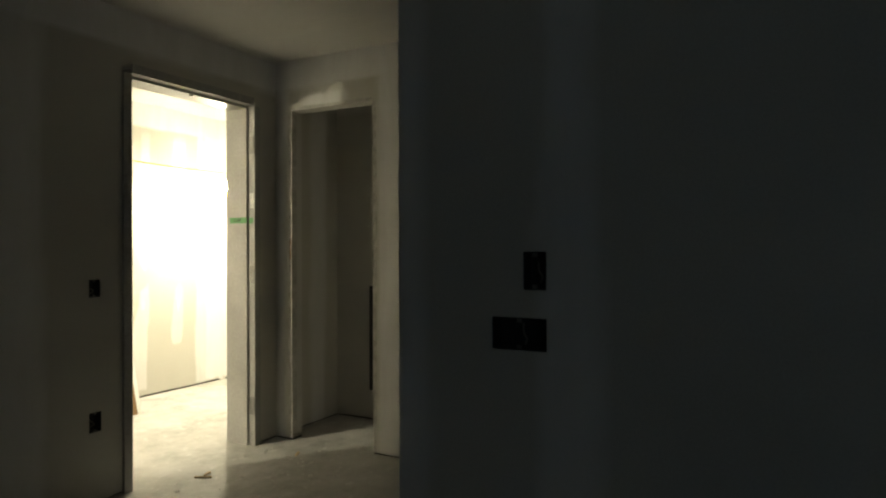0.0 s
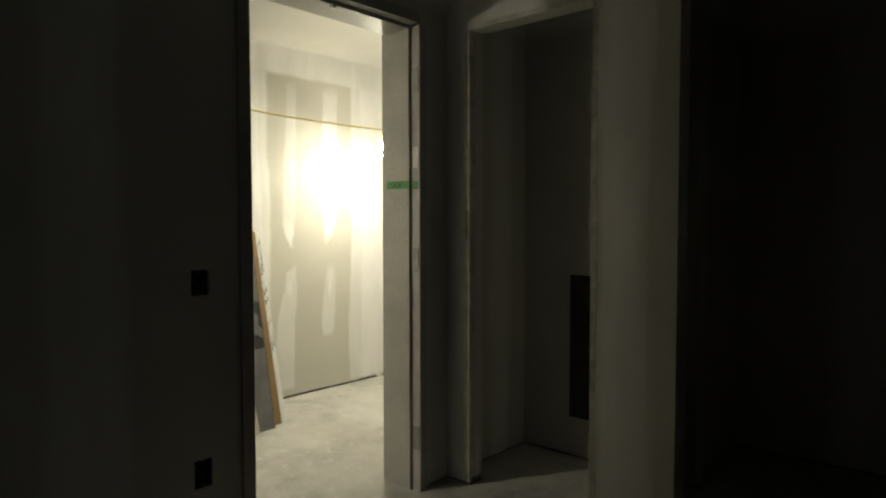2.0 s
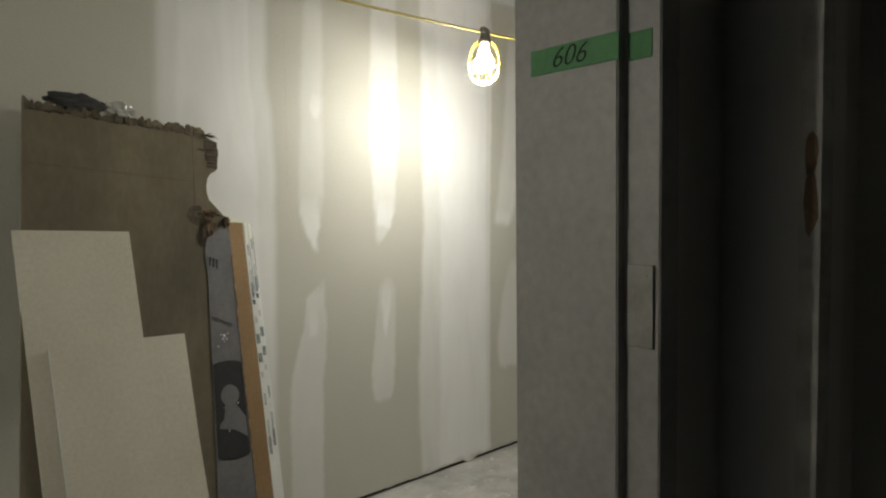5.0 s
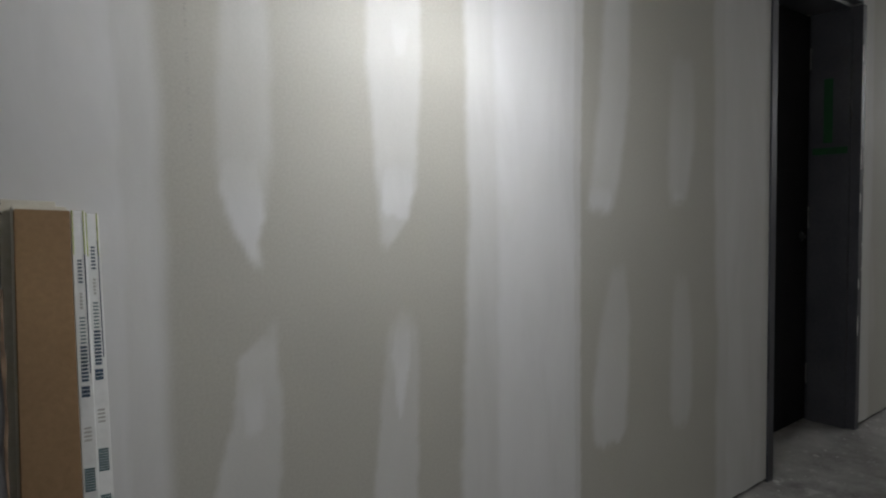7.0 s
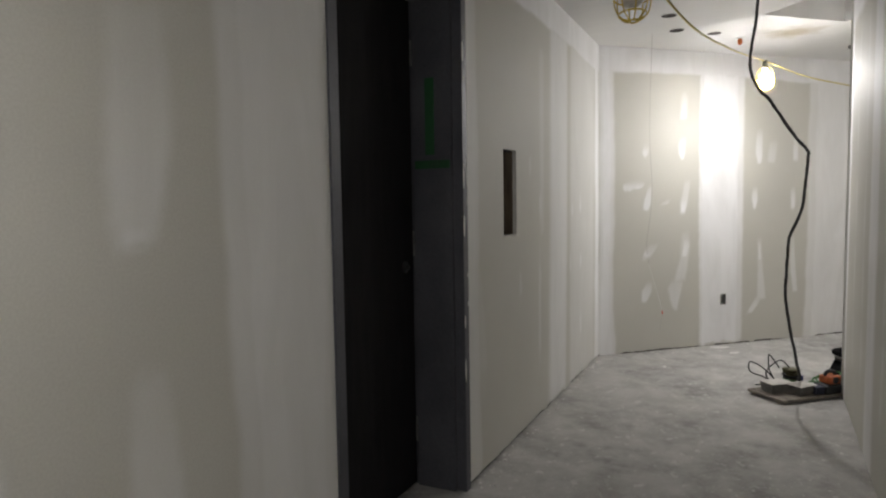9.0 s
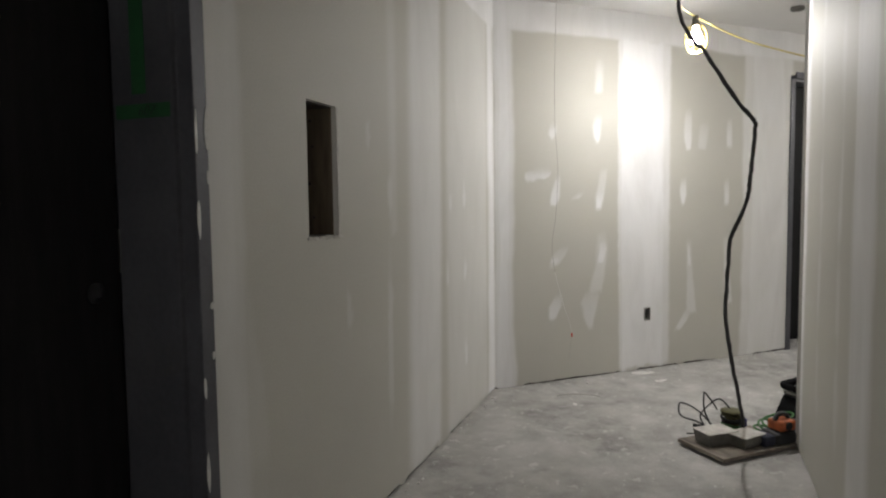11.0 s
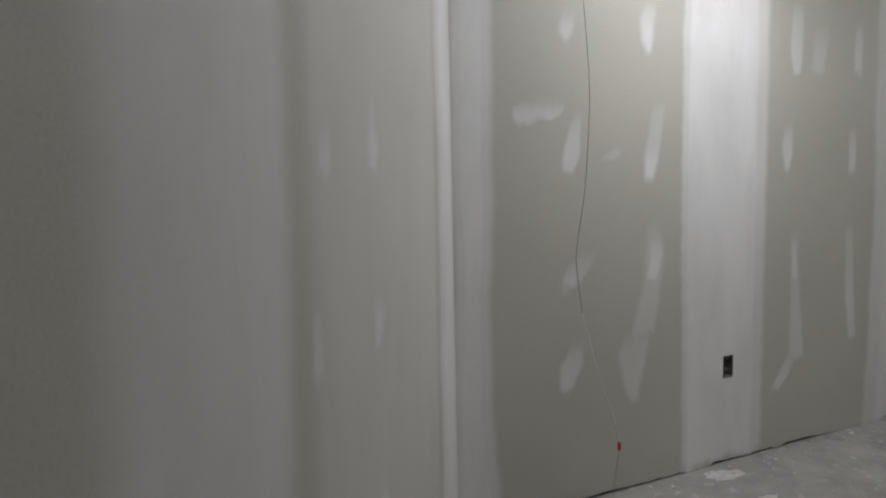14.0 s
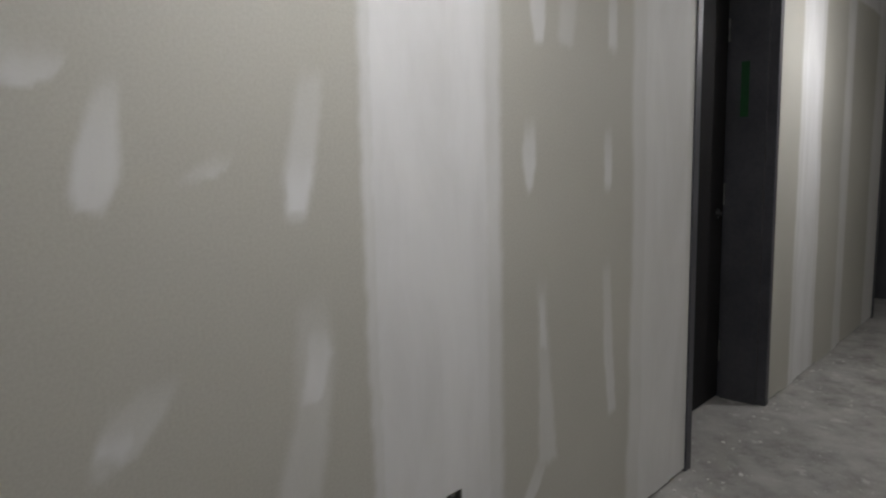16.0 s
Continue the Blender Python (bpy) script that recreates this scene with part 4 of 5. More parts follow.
string_light = thing("string_light", "yellow temporary string light with caged bulbs under the ceiling", "string light")
LAMPS = [((-6.35, -0.46, 2.0), 1), ((-2.775, -0.50, 1.975), 2), ((-0.14, -0.74, 2.155), 0), ((2.95, -1.216, 2.326), 3), (tuple(on_bend(4.15, 0.62, 2.32)), 4)]
CORD = [(-7.4, -0.50, 2.25), (-6.35, -0.46, 2.01), (-4.6, -0.455, 2.035), (-3.7, -0.45, 1.980), (-2.775, -0.50, 1.970), (-2.1, -0.53, 2.0), (-1.2, -0.62, 2.08), (-0.14, -0.74, 2.165),
        (0.75, -0.88, 2.12), (1.6, -1.01, 2.18), (2.3, -1.11, 2.26), (2.95, -1.216, 2.336), (3.4, -1.65, 2.22), (4.2, -2.5, 2.16)]
bm = tube(bmesh.new(), smooth_path([Vector(p) for p in CORD] + [on_bend(4.15, 0.62, 2.33), on_bend(6.0, 0.7, 2.5)], 10), 0.0052, 7)
part("cord", bm, M_CORD, string_light, "yellow two-core cord", True)
for at, lit in LAMPS:
    guard_lamp(string_light, at, lit, (0, 7, 20))

# black power cable from the ceiling to the floor by the bend
cable = thing("power_cable", "thick black cable hanging in a kinked curve to the floor", "cable")
run = smooth_path([(1.99, -1.16, CEIL + 0.02), (1.985, -1.15, 2.40), (1.96, -1.125, 2.22), (1.93, -1.13, 2.08), (1.905, -1.185, 1.96), (1.89, -1.235, 1.90), (1.92, -1.36, 1.70), (1.935, -1.445, 1.59), (1.94, -1.452, 1.55),
                                    (1.96, -1.44, 1.35), (1.985, -1.425, 1.22), (2.0, -1.368, 1.07), (2.01, -1.36, 1.02), (2.04, -1.352, .80), (2.05, -1.35, .66), (2.10, -1.39, .42), (2.16, -1.43, .22), (2.20, -1.45, .10), (2.26, -1.42, .03), (2.36, -1.34, .014), (2.40, -1.22, .014)], 9)
r = random.Random(8)
run = [p + Vector((r.uniform(-1, 1), r.uniform(-1, 1), 0)) * (0.0019 if p.z > 0.05 else 0.0) for p in run]
bm = tube(bmesh.new(), run, [0.0088 + r.uniform(-0.0008, 0.0018) for p in run], 9)
part("sheath", bm, M_CABLE, cable, "", True)

# thin lamp wire hanging free from the ceiling in front of the bend
wall_wire = thing("lamp_wire", "thin grey lamp wire hanging free, red end cap", "wire")
upper = smooth_path([(2.625, -0.440, CEIL + 0.01), (2.632, -0.432, 2.3), (2.636, -0.424, 2.0), (2.639, -0.425, 1.718), (2.639, -0.431, 1.622), (2.640, -0.443, 1.444), (2.640, -0.440, 1.297), (2.639, -0.430, 1.147), (2.637, -0.409, 0.996), (2.637, -0.409, 0.927), (2.639, -0.424, 0.807)], 6)
lower = smooth_path([(2.639, -0.424, 0.807), (2.643, -0.474, 0.617), (2.646, -0.511, 0.504), (2.647, -0.528, 0.426)], 6)
tail = smooth_path([(2.647, -0.528, 0.42), (2.647, -0.521, 0.372), (2.646, -0.509, 0.272)], 6)
part("strand", tube(bmesh.new(), upper, 0.0010, 6), M_WIRE, wall_wire, "grey insulated upper length", True)
part("strand", tube(bmesh.new(), lower, 0.0013, 6), M_GYPEDGE, wall_wire, "pale lower length", True)
part("tail", tube(bmesh.new(), tail, 0.0008, 6), M_PRINT, wall_wire, "bare pale wire end", True)
part("end_cap", lathe(bmesh.new(), [(0.0035, -0.012), (0.005, -0.009), (0.005, 0.008), (0.003, 0.012)], 10, Matrix.Translation((2.647, -0.527, 0.424))), M_RED, wall_wire, "red plastic end cap")

# ---- ceiling fittings ----
for n, (x, y) in enumerate(((2.16, -0.612), (2.60, -0.618), (2.83, -0.866))):
    can = thing("ceiling_hole", "round dark cut-out for a recessed light", "ceiling hole", pose(x, y, CEIL), "recessed light holes")
    part("rim", lathe(bmesh.new(), [(0.050, -0.003), (0.052, -0.0045), (0.056, -0.004), (0.057, -0.0008), (0.050, -0.0008)], 24), M_CEIL, can, "ragged board rim")
    # a flat dark disc paints the shade of the hole
    part("cut", lathe(bmesh.new(), [(0.0505, -0.0042), (0.0495, -0.0030), (0.049, -0.0022)], 24), M_VOID, can, "flat dark disc standing in for the hole's shade")
head = thing("sprinkler_head", "ceiling sprinkler under an orange protective cap", "sprinkler", pose(3.085, -1.04, CEIL))
part("plate", lathe(bmesh.new(), [(0.036, -0.0012), (0.034, -0.006), (0.02, -0.009)], 20), M_CEIL, head, "white cover plate", True)
part("cap", lathe(bmesh.new(), [(0.014, -0.0095), (0.018, -0.018), (0.018, -0.040), (0.013, -0.050), (0.008, -0.056)], 14), M_ORANGE, head, "orange plastic cap", True)
speaker = thing("junction_plate", "small dark round box on the ceiling", "junction box", pose(3.84, -1.895, CEIL))
part("plate", lathe(bmesh.new(), [(0.045, -0.001), (0.045, -0.018), (0.040, -0.022)], 20), M_SOCKET, speaker, "", True)

# ---- packed boards leaning by the entry ----
def lean(x, y_foot, y_top, z_top, turn=0.0, roll=0.0):
    """Axes of a sheet that leans on the north wall: x along, y through its thickness to the wall, z up the sheet."""
    return pose(x, y_foot, 0.0, -math.degrees(math.atan2(y_top - y_foot, z_top)), roll, turn)


carton = thing("torn_carton", "flattened brown cardboard carton with a torn top", "cardboard", lean(-3.905, -0.520, -0.105, 1.55, 0, 5.0))
r = random.Random(5)
edge = [(-0.52, 0.0), (0.140, 0.0), (0.118, 0.5), (0.092, 1.0), (0.0825, 1.255), (0.080, 1.290), (0.070, 1.306), (0.035, 1.345), (0.018, 1.362), (0.011, 1.385), (0.010, 1.412), (0.016, 1.440), (0.030, 1.462), (0.050, 1.474), (0.054, 1.50), (0.052, 1.575), (0.020, 1.588), (0.012, 1.610), (-0.004, 1.622)]
x = -0.012
while x > -0.52:
    edge.append((x, 1.618 + r.uniform(-0.016, 0.008)))
    x -= r.uniform(0.006, 0.018)
edge.append((-0.52, 1.628))
FLIP = Matrix(((1, 0, 0, 0), (0, 0, 1, 0), (0, 1, 0, 0), (0, 0, 0, 1)))
part("brown_panel", prism(bmesh.new(), edge, 0.002, 0.020, FLIP), M_CARD, carton)
grey_edge = [(-0.012, 0.0), (0.1395, 0.0), (0.1285, 0.25), (0.1175, 0.5), (0.106, 0.72), (0.0915, 1.0), (0.0815, 1.245), (0.062, 1.280), (0.03, 1.255), (0.015, 1.262), (0.0, 1.225), (-0.008, 1.18), (-0.001, 1.10), (-0.004, 0.6)]
strip = part("grey_panel", prism(bmesh.new(), grey_edge, -0.0015, 0.0018, FLIP), M_CARDGREY, carton, "grey printed paper side, scuffed")
disc = []                                                      # a big dark round sign that runs off both sides of the paper
for a in range(0, 360, 8):
    z = 0.668 + 0.155 * math.sin(radians(a))
    disc.append((min(max(0.052 + 0.155 * math.cos(radians(a)), 0.0), 0.131 - 0.0455 * z), z))
sign = part("printed_sign", prism(bmesh.new(), disc, -0.0024, -0.0012, FLIP), M_INK, strip, "dark round print with a pale figure")
figure = prism(bmesh.new(), [(0.050 + 0.030 * math.cos(a * 0.35), 0.712 + 0.034 * math.sin(a * 0.35)) for a in range(18)], -0.0030, -0.0020, FLIP)
prism(figure, [(0.034, 0.695), (0.062, 0.690), (0.099, 0.640), (0.101, 0.578), (0.060, 0.604), (0.010, 0.612), (0.012, 0.625), (0.026, 0.640)], -0.0036, -0.0020, FLIP)
part("pale_figure", figure, M_CARDGREY, strip, "pale figure left open in the print")
lettering("printed_word", "CANADA", 0.0175, M_INK, Matrix.Translation((0.036, -0.0022, 0.950)) @ pose(0, 0, 0, 90, 204, 0), strip)
for k in range(3):
    part("print_bar", prism(bmesh.new(), [(0.006 + 0.011 * k, 1.164 - 0.003 * k), (0.012 + 0.011 * k, 1.163 - 0.003 * k), (0.008 + 0.012 * k, 1.134 - 0.005 * k), (0.003 + 0.012 * k, 1.136 - 0.005 * k)], -0.0025, -0.0012, FLIP), M_INK, strip, "unreadable dark print")
def ribbon(bm, x, z, length, width, curl, droop):
    """A torn paper strip that peels off the sheet and hangs."""
    last = None
    for k in range(6):
        t = k / 5
        c = Vector((x + curl * t * t, -0.002 - 0.030 * t * (1.25 - t) , z - droop * length * t))
        w = width * (1 - 0.55 * t) / 2
        row = [bm.verts.new(c + Vector((-w, 0, 0.25 * w))), bm.verts.new(c + Vector((w, 0.002, -0.25 * w))), bm.verts.new(c + Vector((w, 0.0035, -0.25 * w))), bm.verts.new(c + Vector((-w, 0.0015, 0.25 * w)))]
        if last:
            for a in range(4):
                bm.faces.new((last[a], last[(a + 1) % 4], row[(a + 1) % 4], row[a]))
        else:
            bm.faces.new(row)
        last = row
    bm.faces.new(last[::-1])


for cx, cz, w, h, mat in ((0.012, 1.318, 0.024, 0.012, M_CARDCRUMPLE), (0.012, 1.278, 0.020, 0.034, M_CARDCRUMPLE), (0.022, 1.258, 0.010, 0.018, M_CARDRAW), (-0.008, 1.240, 0.006, 0.032, M_CARDBLOCK), (0.070, 1.288, 0.012, 0.020, M_CARDBLOCK)):
    bm = bmesh.new()
    bmesh.ops.create_icosphere(bm, subdivisions=3, radius=1.0)
    for v in bm.verts:
        v.co *= 1 + r.uniform(-0.34, 0.22) + 0.18 * math.sin(9 * v.co.x + 5 * v.co.z)
        v.co = Vector((cx + v.co.x * w + 0.2 * w * v.co.z, -0.003 + v.co.y * 0.008, cz + v.co.z * h))
    part("torn_flap", bm, mat, carton, "crumpled brown torn flap")
for k in range(6):
    bm = bmesh.new()
    ribbon(bm, 0.004 + 0.006 * k, 1.318 - 0.004 * (k % 3), r.uniform(0.012, 0.030), r.uniform(0.004, 0.008), r.uniform(0.015, 0.045), r.uniform(-0.2, 0.7))
    part("torn_strip", bm, M_CARDRAW, carton, "thin torn pale paper strip")
bm = bmesh.new()
for k in range(34):
    cx = -0.5 + 0.5 * k / 34 + r.uniform(-0.006, 0.006)
    w, h = r.uniform(0.010, 0.022), 1.616 + r.uniform(-0.016, 0.010)
    prism(bm, [(cx, 1.592 + r.uniform(-0.008, 0.004)), (cx + w, 1.594 + r.uniform(-0.010, 0.004)), (cx + w * 0.95, h - r.uniform(0, 0.008)), (cx + w * 0.5, h + r.uniform(-0.004, 0.004)), (cx + 0.001, h - r.uniform(0, 0.006))], r.uniform(-0.003, 0.001), r.uniform(0.004, 0.020), FLIP)
part("torn_edge", bm, M_CARDTORN, carton, "frayed cardboard edge")["kind"] = "stuff"
for k in range(8):
    a = r.uniform(-0.004, 0.003)
    part("card_layer", one_box(0.008 + 2 * abs(a), 0.056 + a, -0.001 + 0.6 * abs(a), 0.0215, 1.478 + 0.0125 * k, 1.4885 + 0.0125 * k + r.uniform(-0.001, 0.002), 0.0008), M_CARDBLOCK, carton, "dark broken layer at the carton's corner")
arc = [(-0.026 + 0.034 * math.cos(radians(a)), 1.306 + 0.034 * math.sin(radians(a))) for a in range(60, 281, 20)]
arc += [(-0.019 + 0.014 * math.cos(radians(a)), 1.309 + 0.012 * math.sin(radians(a))) for a in range(280, 59, -20)]
part("stain", prism(bmesh.new(), arc, 0.0014, 0.0025, FLIP), M_CARDBLOCK, carton, "dark curved damp stain")
for k in range(9):
    bm = bmesh.new()
    ribbon(bm, 0.004 + 0.004 * k, 1.592 - 0.0005 * k, r.uniform(0.010, 0.03), r.uniform(0.004, 0.008), r.uniform(0.008, 0.03), r.uniform(-0.5, 0.3))
    part("frayed_fibre", bm, M_CARDTORN, carton, "frayed paper fibre at the torn corner")
part("slit", prism(bmesh.new(), [(-0.016, 1.540), (-0.004, 1.545), (0.010, 1.541), (0.008, 1.535), (-0.006, 1.537)], -0.0008, 0.0025, FLIP), M_CARDBLOCK, carton, "short dark slit in the panel")
part("fold", one_box(-0.0315, -0.0305, 0.0012, 0.0022, 1.30, 1.58), M_CARDDARK, carton, "dark fold line")
r = random.Random(14)
hem = [(0.1385 - 0.0455 * z, z) for z in np.arange(0.02, 1.2, 0.035)]
hem = [(a + r.uniform(-0.001, 0.0025), b) for a, b in hem] + [(a - r.uniform(0.0015, 0.0055), b) for a, b in hem[::-1]]
part("torn_hem", prism(bmesh.new(), hem, -0.0032, 0.0002, FLIP), M_CARDRAW, strip, "frayed pale paper edge")
bm = bmesh.new()
for k in range(11):
    z = 0.895 + r.gauss(0, 0.012) if k < 7 else r.uniform(0.5, 1.2)
    bmesh.ops.create_icosphere(bm, subdivisions=1, radius=r.uniform(0.0015, 0.0035), matrix=Matrix.Translation((0.038 + r.gauss(0, 0.018), -0.0026, z)) @ Matrix.Diagonal((1.5, 0.5, 1, 1)))
part("plaster_splash", bm, M_GYPEDGE, strip, "white plaster specks")["kind"] = "stuff"
part("parcel_label", one_box(-0.40, -0.25, 0.0, 0.0018, 1.05, 1.075), M_STICKER, carton, "white paper sticker")
part("crease", one_box(-0.52, -0.045, 0.0012, 0.0022, 1.4225, 1.4242), M_CARDDARK, carton, "dark crease across the panel")

scrap = thing("plastic_scrap", "crumpled dark and clear plastic scrap on the carton's torn top", "plastic scrap", carton.matrix_basis @ Matrix.Translation((0, 0.010, 1.612)))
for x, w, h, mat, lab in ((-0.375, 0.085, 0.030, M_BOX, "crumpled dark plastic"), (-0.255, 0.045, 0.028, M_GALV, "crumpled clear plastic film")):
    bm = bmesh.new()
    bmesh.ops.create_icosphere(bm, subdivisions=3, radius=1.0)
    for v in bm.verts:
        v.co *= 1 + r.uniform(-0.28, 0.2)
        v.co = Vector((x + v.co.x * w, v.co.y * 0.017, v.co.z * h + h * 0.8))
    part("crumple", bm, mat, scrap, lab)

pack = thing("board_bundle", "bundle of brown-backed gypsum board strips with taped white ends", "gypsum boards", lean(-3.712, -0.470, -0.062, 1.235, 0, 3.6))
for k in range(3):
    part("board", one_box(-0.052, 0.026, 0.0165 * k, 0.0165 * k + 0.0155, 0.0, 1.30 + 0.009 * k, 0.0012), M_KRAFT if k == 0 else M_IVORY, pack)
part("end_board", one_box(-0.10, 0.014, 0.052, 0.066, 0.0, 1.334, 0.002), M_IVORY, pack, "pale board at the back of the bundle")
for k in range(2):
    xx = 0.0265 + 0.0225 * k
    tape_ = part("end_tape", one_box(xx, xx + 0.0215, 0.0005 + 0.012 * k, 0.048, 0.0, 1.30, 0.0012), M_GYPEDGE, pack, "white printed end tape")
    y = 0.0005 + 0.012 * k
    top_ = 1.30 + 0.026 * k
    part("print_line", one_box(xx + 0.0170, xx + 0.0185, y - 0.0006, y + 0.001, top_ - 0.270, top_ - 0.075), M_NAVYINK, tape_, "long dark printed line")
    for d0, d1, wide, mat, fill in ((0.081, 0.123, 0.005, M_NAVYINK, 0.5), (0.137, 0.166, 0.003, M_PRINT, 0.6), (0.176, 0.222, 0.006, M_BLUEINK, 0.4), (0.224, 0.282, 0.0075, M_NAVYINK, 0.66), (0.288, 0.306, 0.009, M_NAVYINK, 0.8),
                                    (0.349, 0.373, 0.008, M_PRINT, 0.5), (0.412, 0.447, 0.011, M_BLUEINK, 0.72), (0.481, 0.513, 0.011, M_BLUEINK, 0.72), (0.545, 0.565, 0.008, M_PRINT, 0.5), (0.62, 0.66, 0.005, M_NAVYINK, 0.5), (0.71, 0.76, 0.006, M_BLUEINK, 0.4), (0.765, 0.825, 0.0075, M_NAVYINK, 0.66)):
        n = max(3, int((d1 - d0) / (0.0036 if wide > 0.010 else 0.0055)))
        bm = bmesh.new()
        for j in range(n):
            za = top_ - d1 + (d1 - d0) * j / n
            box(bm, xx + 0.0100 - 0.65 * wide, xx + 0.0100 + 0.65 * wide, y - 0.0006, y + 0.001, za, za + (d1 - d0) / n * fill)
        part("print_mark", bm, mat, tape_, "unreadable printed marks")
    for e in (0.0015, 0.0175):
        part("strap", one_box(xx + e, xx + e + 0.0016, y - 0.0006, y + 0.001, 1.225, 1.301), M_STRAP, tape_, "yellow-green printed stripe")

for (x, yf, yt, zt, w, lab, sd) in ((-4.267, -0.565, -0.307, 0.905, 0.36, "short ivory gypsum board offcut leaning on the carton", 3), (-4.32, -0.543, -0.203, 1.225, 0.30, "taller ivory gypsum board offcut behind another", 4)):
    off = thing("board_offcut", lab, "gypsum board", lean(x, yf, yt, zt, 0, -1.2), "board offcuts")
    rr = random.Random(sd)
    out = [(0, 0.0), (w, 0.0), (w, 0.3), (w - 0.003, 0.6), (w + 0.002, zt * 1.02), (w * 0.5, zt * 1.028), (0, zt * 1.035)]
    part("face", prism(bmesh.new(), out, 0.0, 0.0035, FLIP), M_IVORY, off)
    part("core", prism(bmesh.new(), [(a + rr.uniform(-0.002, 0.0015), b - 0.002 * (b > 0.1)) for a, b in out], 0.0038, 0.0125, FLIP), M_GYPEDGE, off, "white gypsum core")

# printed line on the north wall board, too faint to read
print_row = thing("board_print", "faint grey printed row down the gypsum board", "print", pose(-3.388, -0.0022, 0))
r = random.Random(12)
bar = bpy.data.meshes.new("print_mark")
bm = one_box(-0.0024, 0.0024, -0.0003, 0.0006, -0.5, 0.5)
bm.to_mesh(bar)
bm.free()
bar.materials.append(M_FAINT)
z = 1.36
while z < 2.2:
    h = r.uniform(0.002, 0.006)
    if r.random() < 0.8:
        mark = new("print_mark", bar)
        mark.matrix_basis = Matrix.Translation((0, 0, z + h / 2)) @ Matrix.Diagonal((1, 1, h, 1))
        mark.parent = print_row
    z += h + r.choice((0.004, 0.005, 0.006, 0.006, 0.022))

# dark panel on the closet's back wall
panel = thing("wall_panel", "dark steel electrical panel inside the closet", "electrical panel", pose(-2.97, -2.36, 0.225))
part("can", one_box(-0.012, -0.0015, -0.22, 0.195, 0.0, 0.785, 0.003), M_BOX, panel)
part("knockout", lathe(bmesh.new(), [(0.02, 0.0), (0.018, 0.004)], 12, pose(-0.012, 0.0, 0.42, 0, -90, 0)), M_VOID, panel, "dark knockout")

# ---- the heap of tools at the corner ----
ply = thing("plywood_offcut", "square scrap of worn plywood lying on the slab", "plywood", pose(2.125, -1.155, 0, 0, 0, -47.4 - 90))
bm = bmesh.new()
box(bm, 0.0, 0.30, -0.02, 0.47, 0.012, 0.030, 0.002)
part("sheet", bm, M_PLY, ply)
for a, b in ((0.02, 0.05), (0.22, 0.25)):
    part("batten", one_box(a, b, 0.0, 0.45, 0.0, 0.0115, 0.001), M_STUD, ply)
for (x, y, turn, w, d, h, lab) in ((2.115, -1.315, -52, 0.17, 0.12, 0.062, "galvanised steel junction box lying open side down"), (2.125, -1.455, -40, 0.15, 0.11, 0.056, "smaller galvanised steel box beside another")):
    jb = thing("junction_box", lab, "junction box", pose(x, y, 0.0302, 0, 0, turn), "steel boxes")
    bm = bmesh.new()
    lo_ = [bm.verts.new((sx * w * 0.44, sy * d * 0.42, 0.0)) for sx, sy in ((-1, -1), (1, -1), (1, 1), (-1, 1))]
    hi_ = [bm.verts.new((sx * w * 0.50, sy * d * 0.50, h)) for sx, sy in ((-1, -1), (1, -1), (1, 1), (-1, 1))]
    bm.faces.new(lo_[::-1])
    bm.faces.new(hi_)
    for q in range(4):
        bm.faces.new((lo_[q], lo_[(q + 1) % 4], hi_[(q + 1) % 4], hi_[q]))
    bmesh.ops.bevel(bm, geom=list(bm.edges), offset=0.003, segments=2, affect="EDGES")
    part("tray", bm, M_HINGE, jb, "dull grey tapering steel sides")
    part("lid", one_box(-w / 2 - 0.003, w / 2 + 0.003, -d / 2 - 0.003, d / 2 + 0.003, h + 0.0002, h + 0.004, 0.001), M_BEAD, jb, "pale steel lid")
    for s in (-1, 1):
        part("knockout", lathe(bmesh.new(), [(0.012, 0.0), (0.011, 0.0015)], 12, pose(s * w / 4, -d / 2 - 0.0002, h / 2, 90, 0, 0)), M_HINGE, jb)

loops = thing("wire_bundle", "stiff black wires bent into loops", "wire")
bm = bmesh.new()
base = Vector((2.24, -1.30, 0.05))
side = Vector((BS * -0.6, 0.75, 0)).normalized()
for pts in ([(0, 0, 0), (.10, .0, .06), (.225, 0, .11), (.235, 0, .19), (.16, 0, .17), (.04, .02, .10), (-.02, .0, .02)],
            [(-.02, 0, 0), (.03, .01, .12), (.055, .0, .235), (.04, 0, .24), (-.02, 0, .17), (-.08, .02, .12)],
            [(0, 0.02, 0), (.03, .03, .08), (-.03, .02, .16), (-.12, .03, .18), (-.18, .02, .12)],
            [(.02, 0, .01), (.06, -.03, .03), (.16, -.05, .02), (.24, -.04, .015)]):
    tube(bm, smooth_path([base + side * a * 0.75 + Vector((b, b, c * 0.8)) for a, b, c in pts], 6), 0.0042, 6)
part("loops", bm, M_CABLE, loops, "", True)

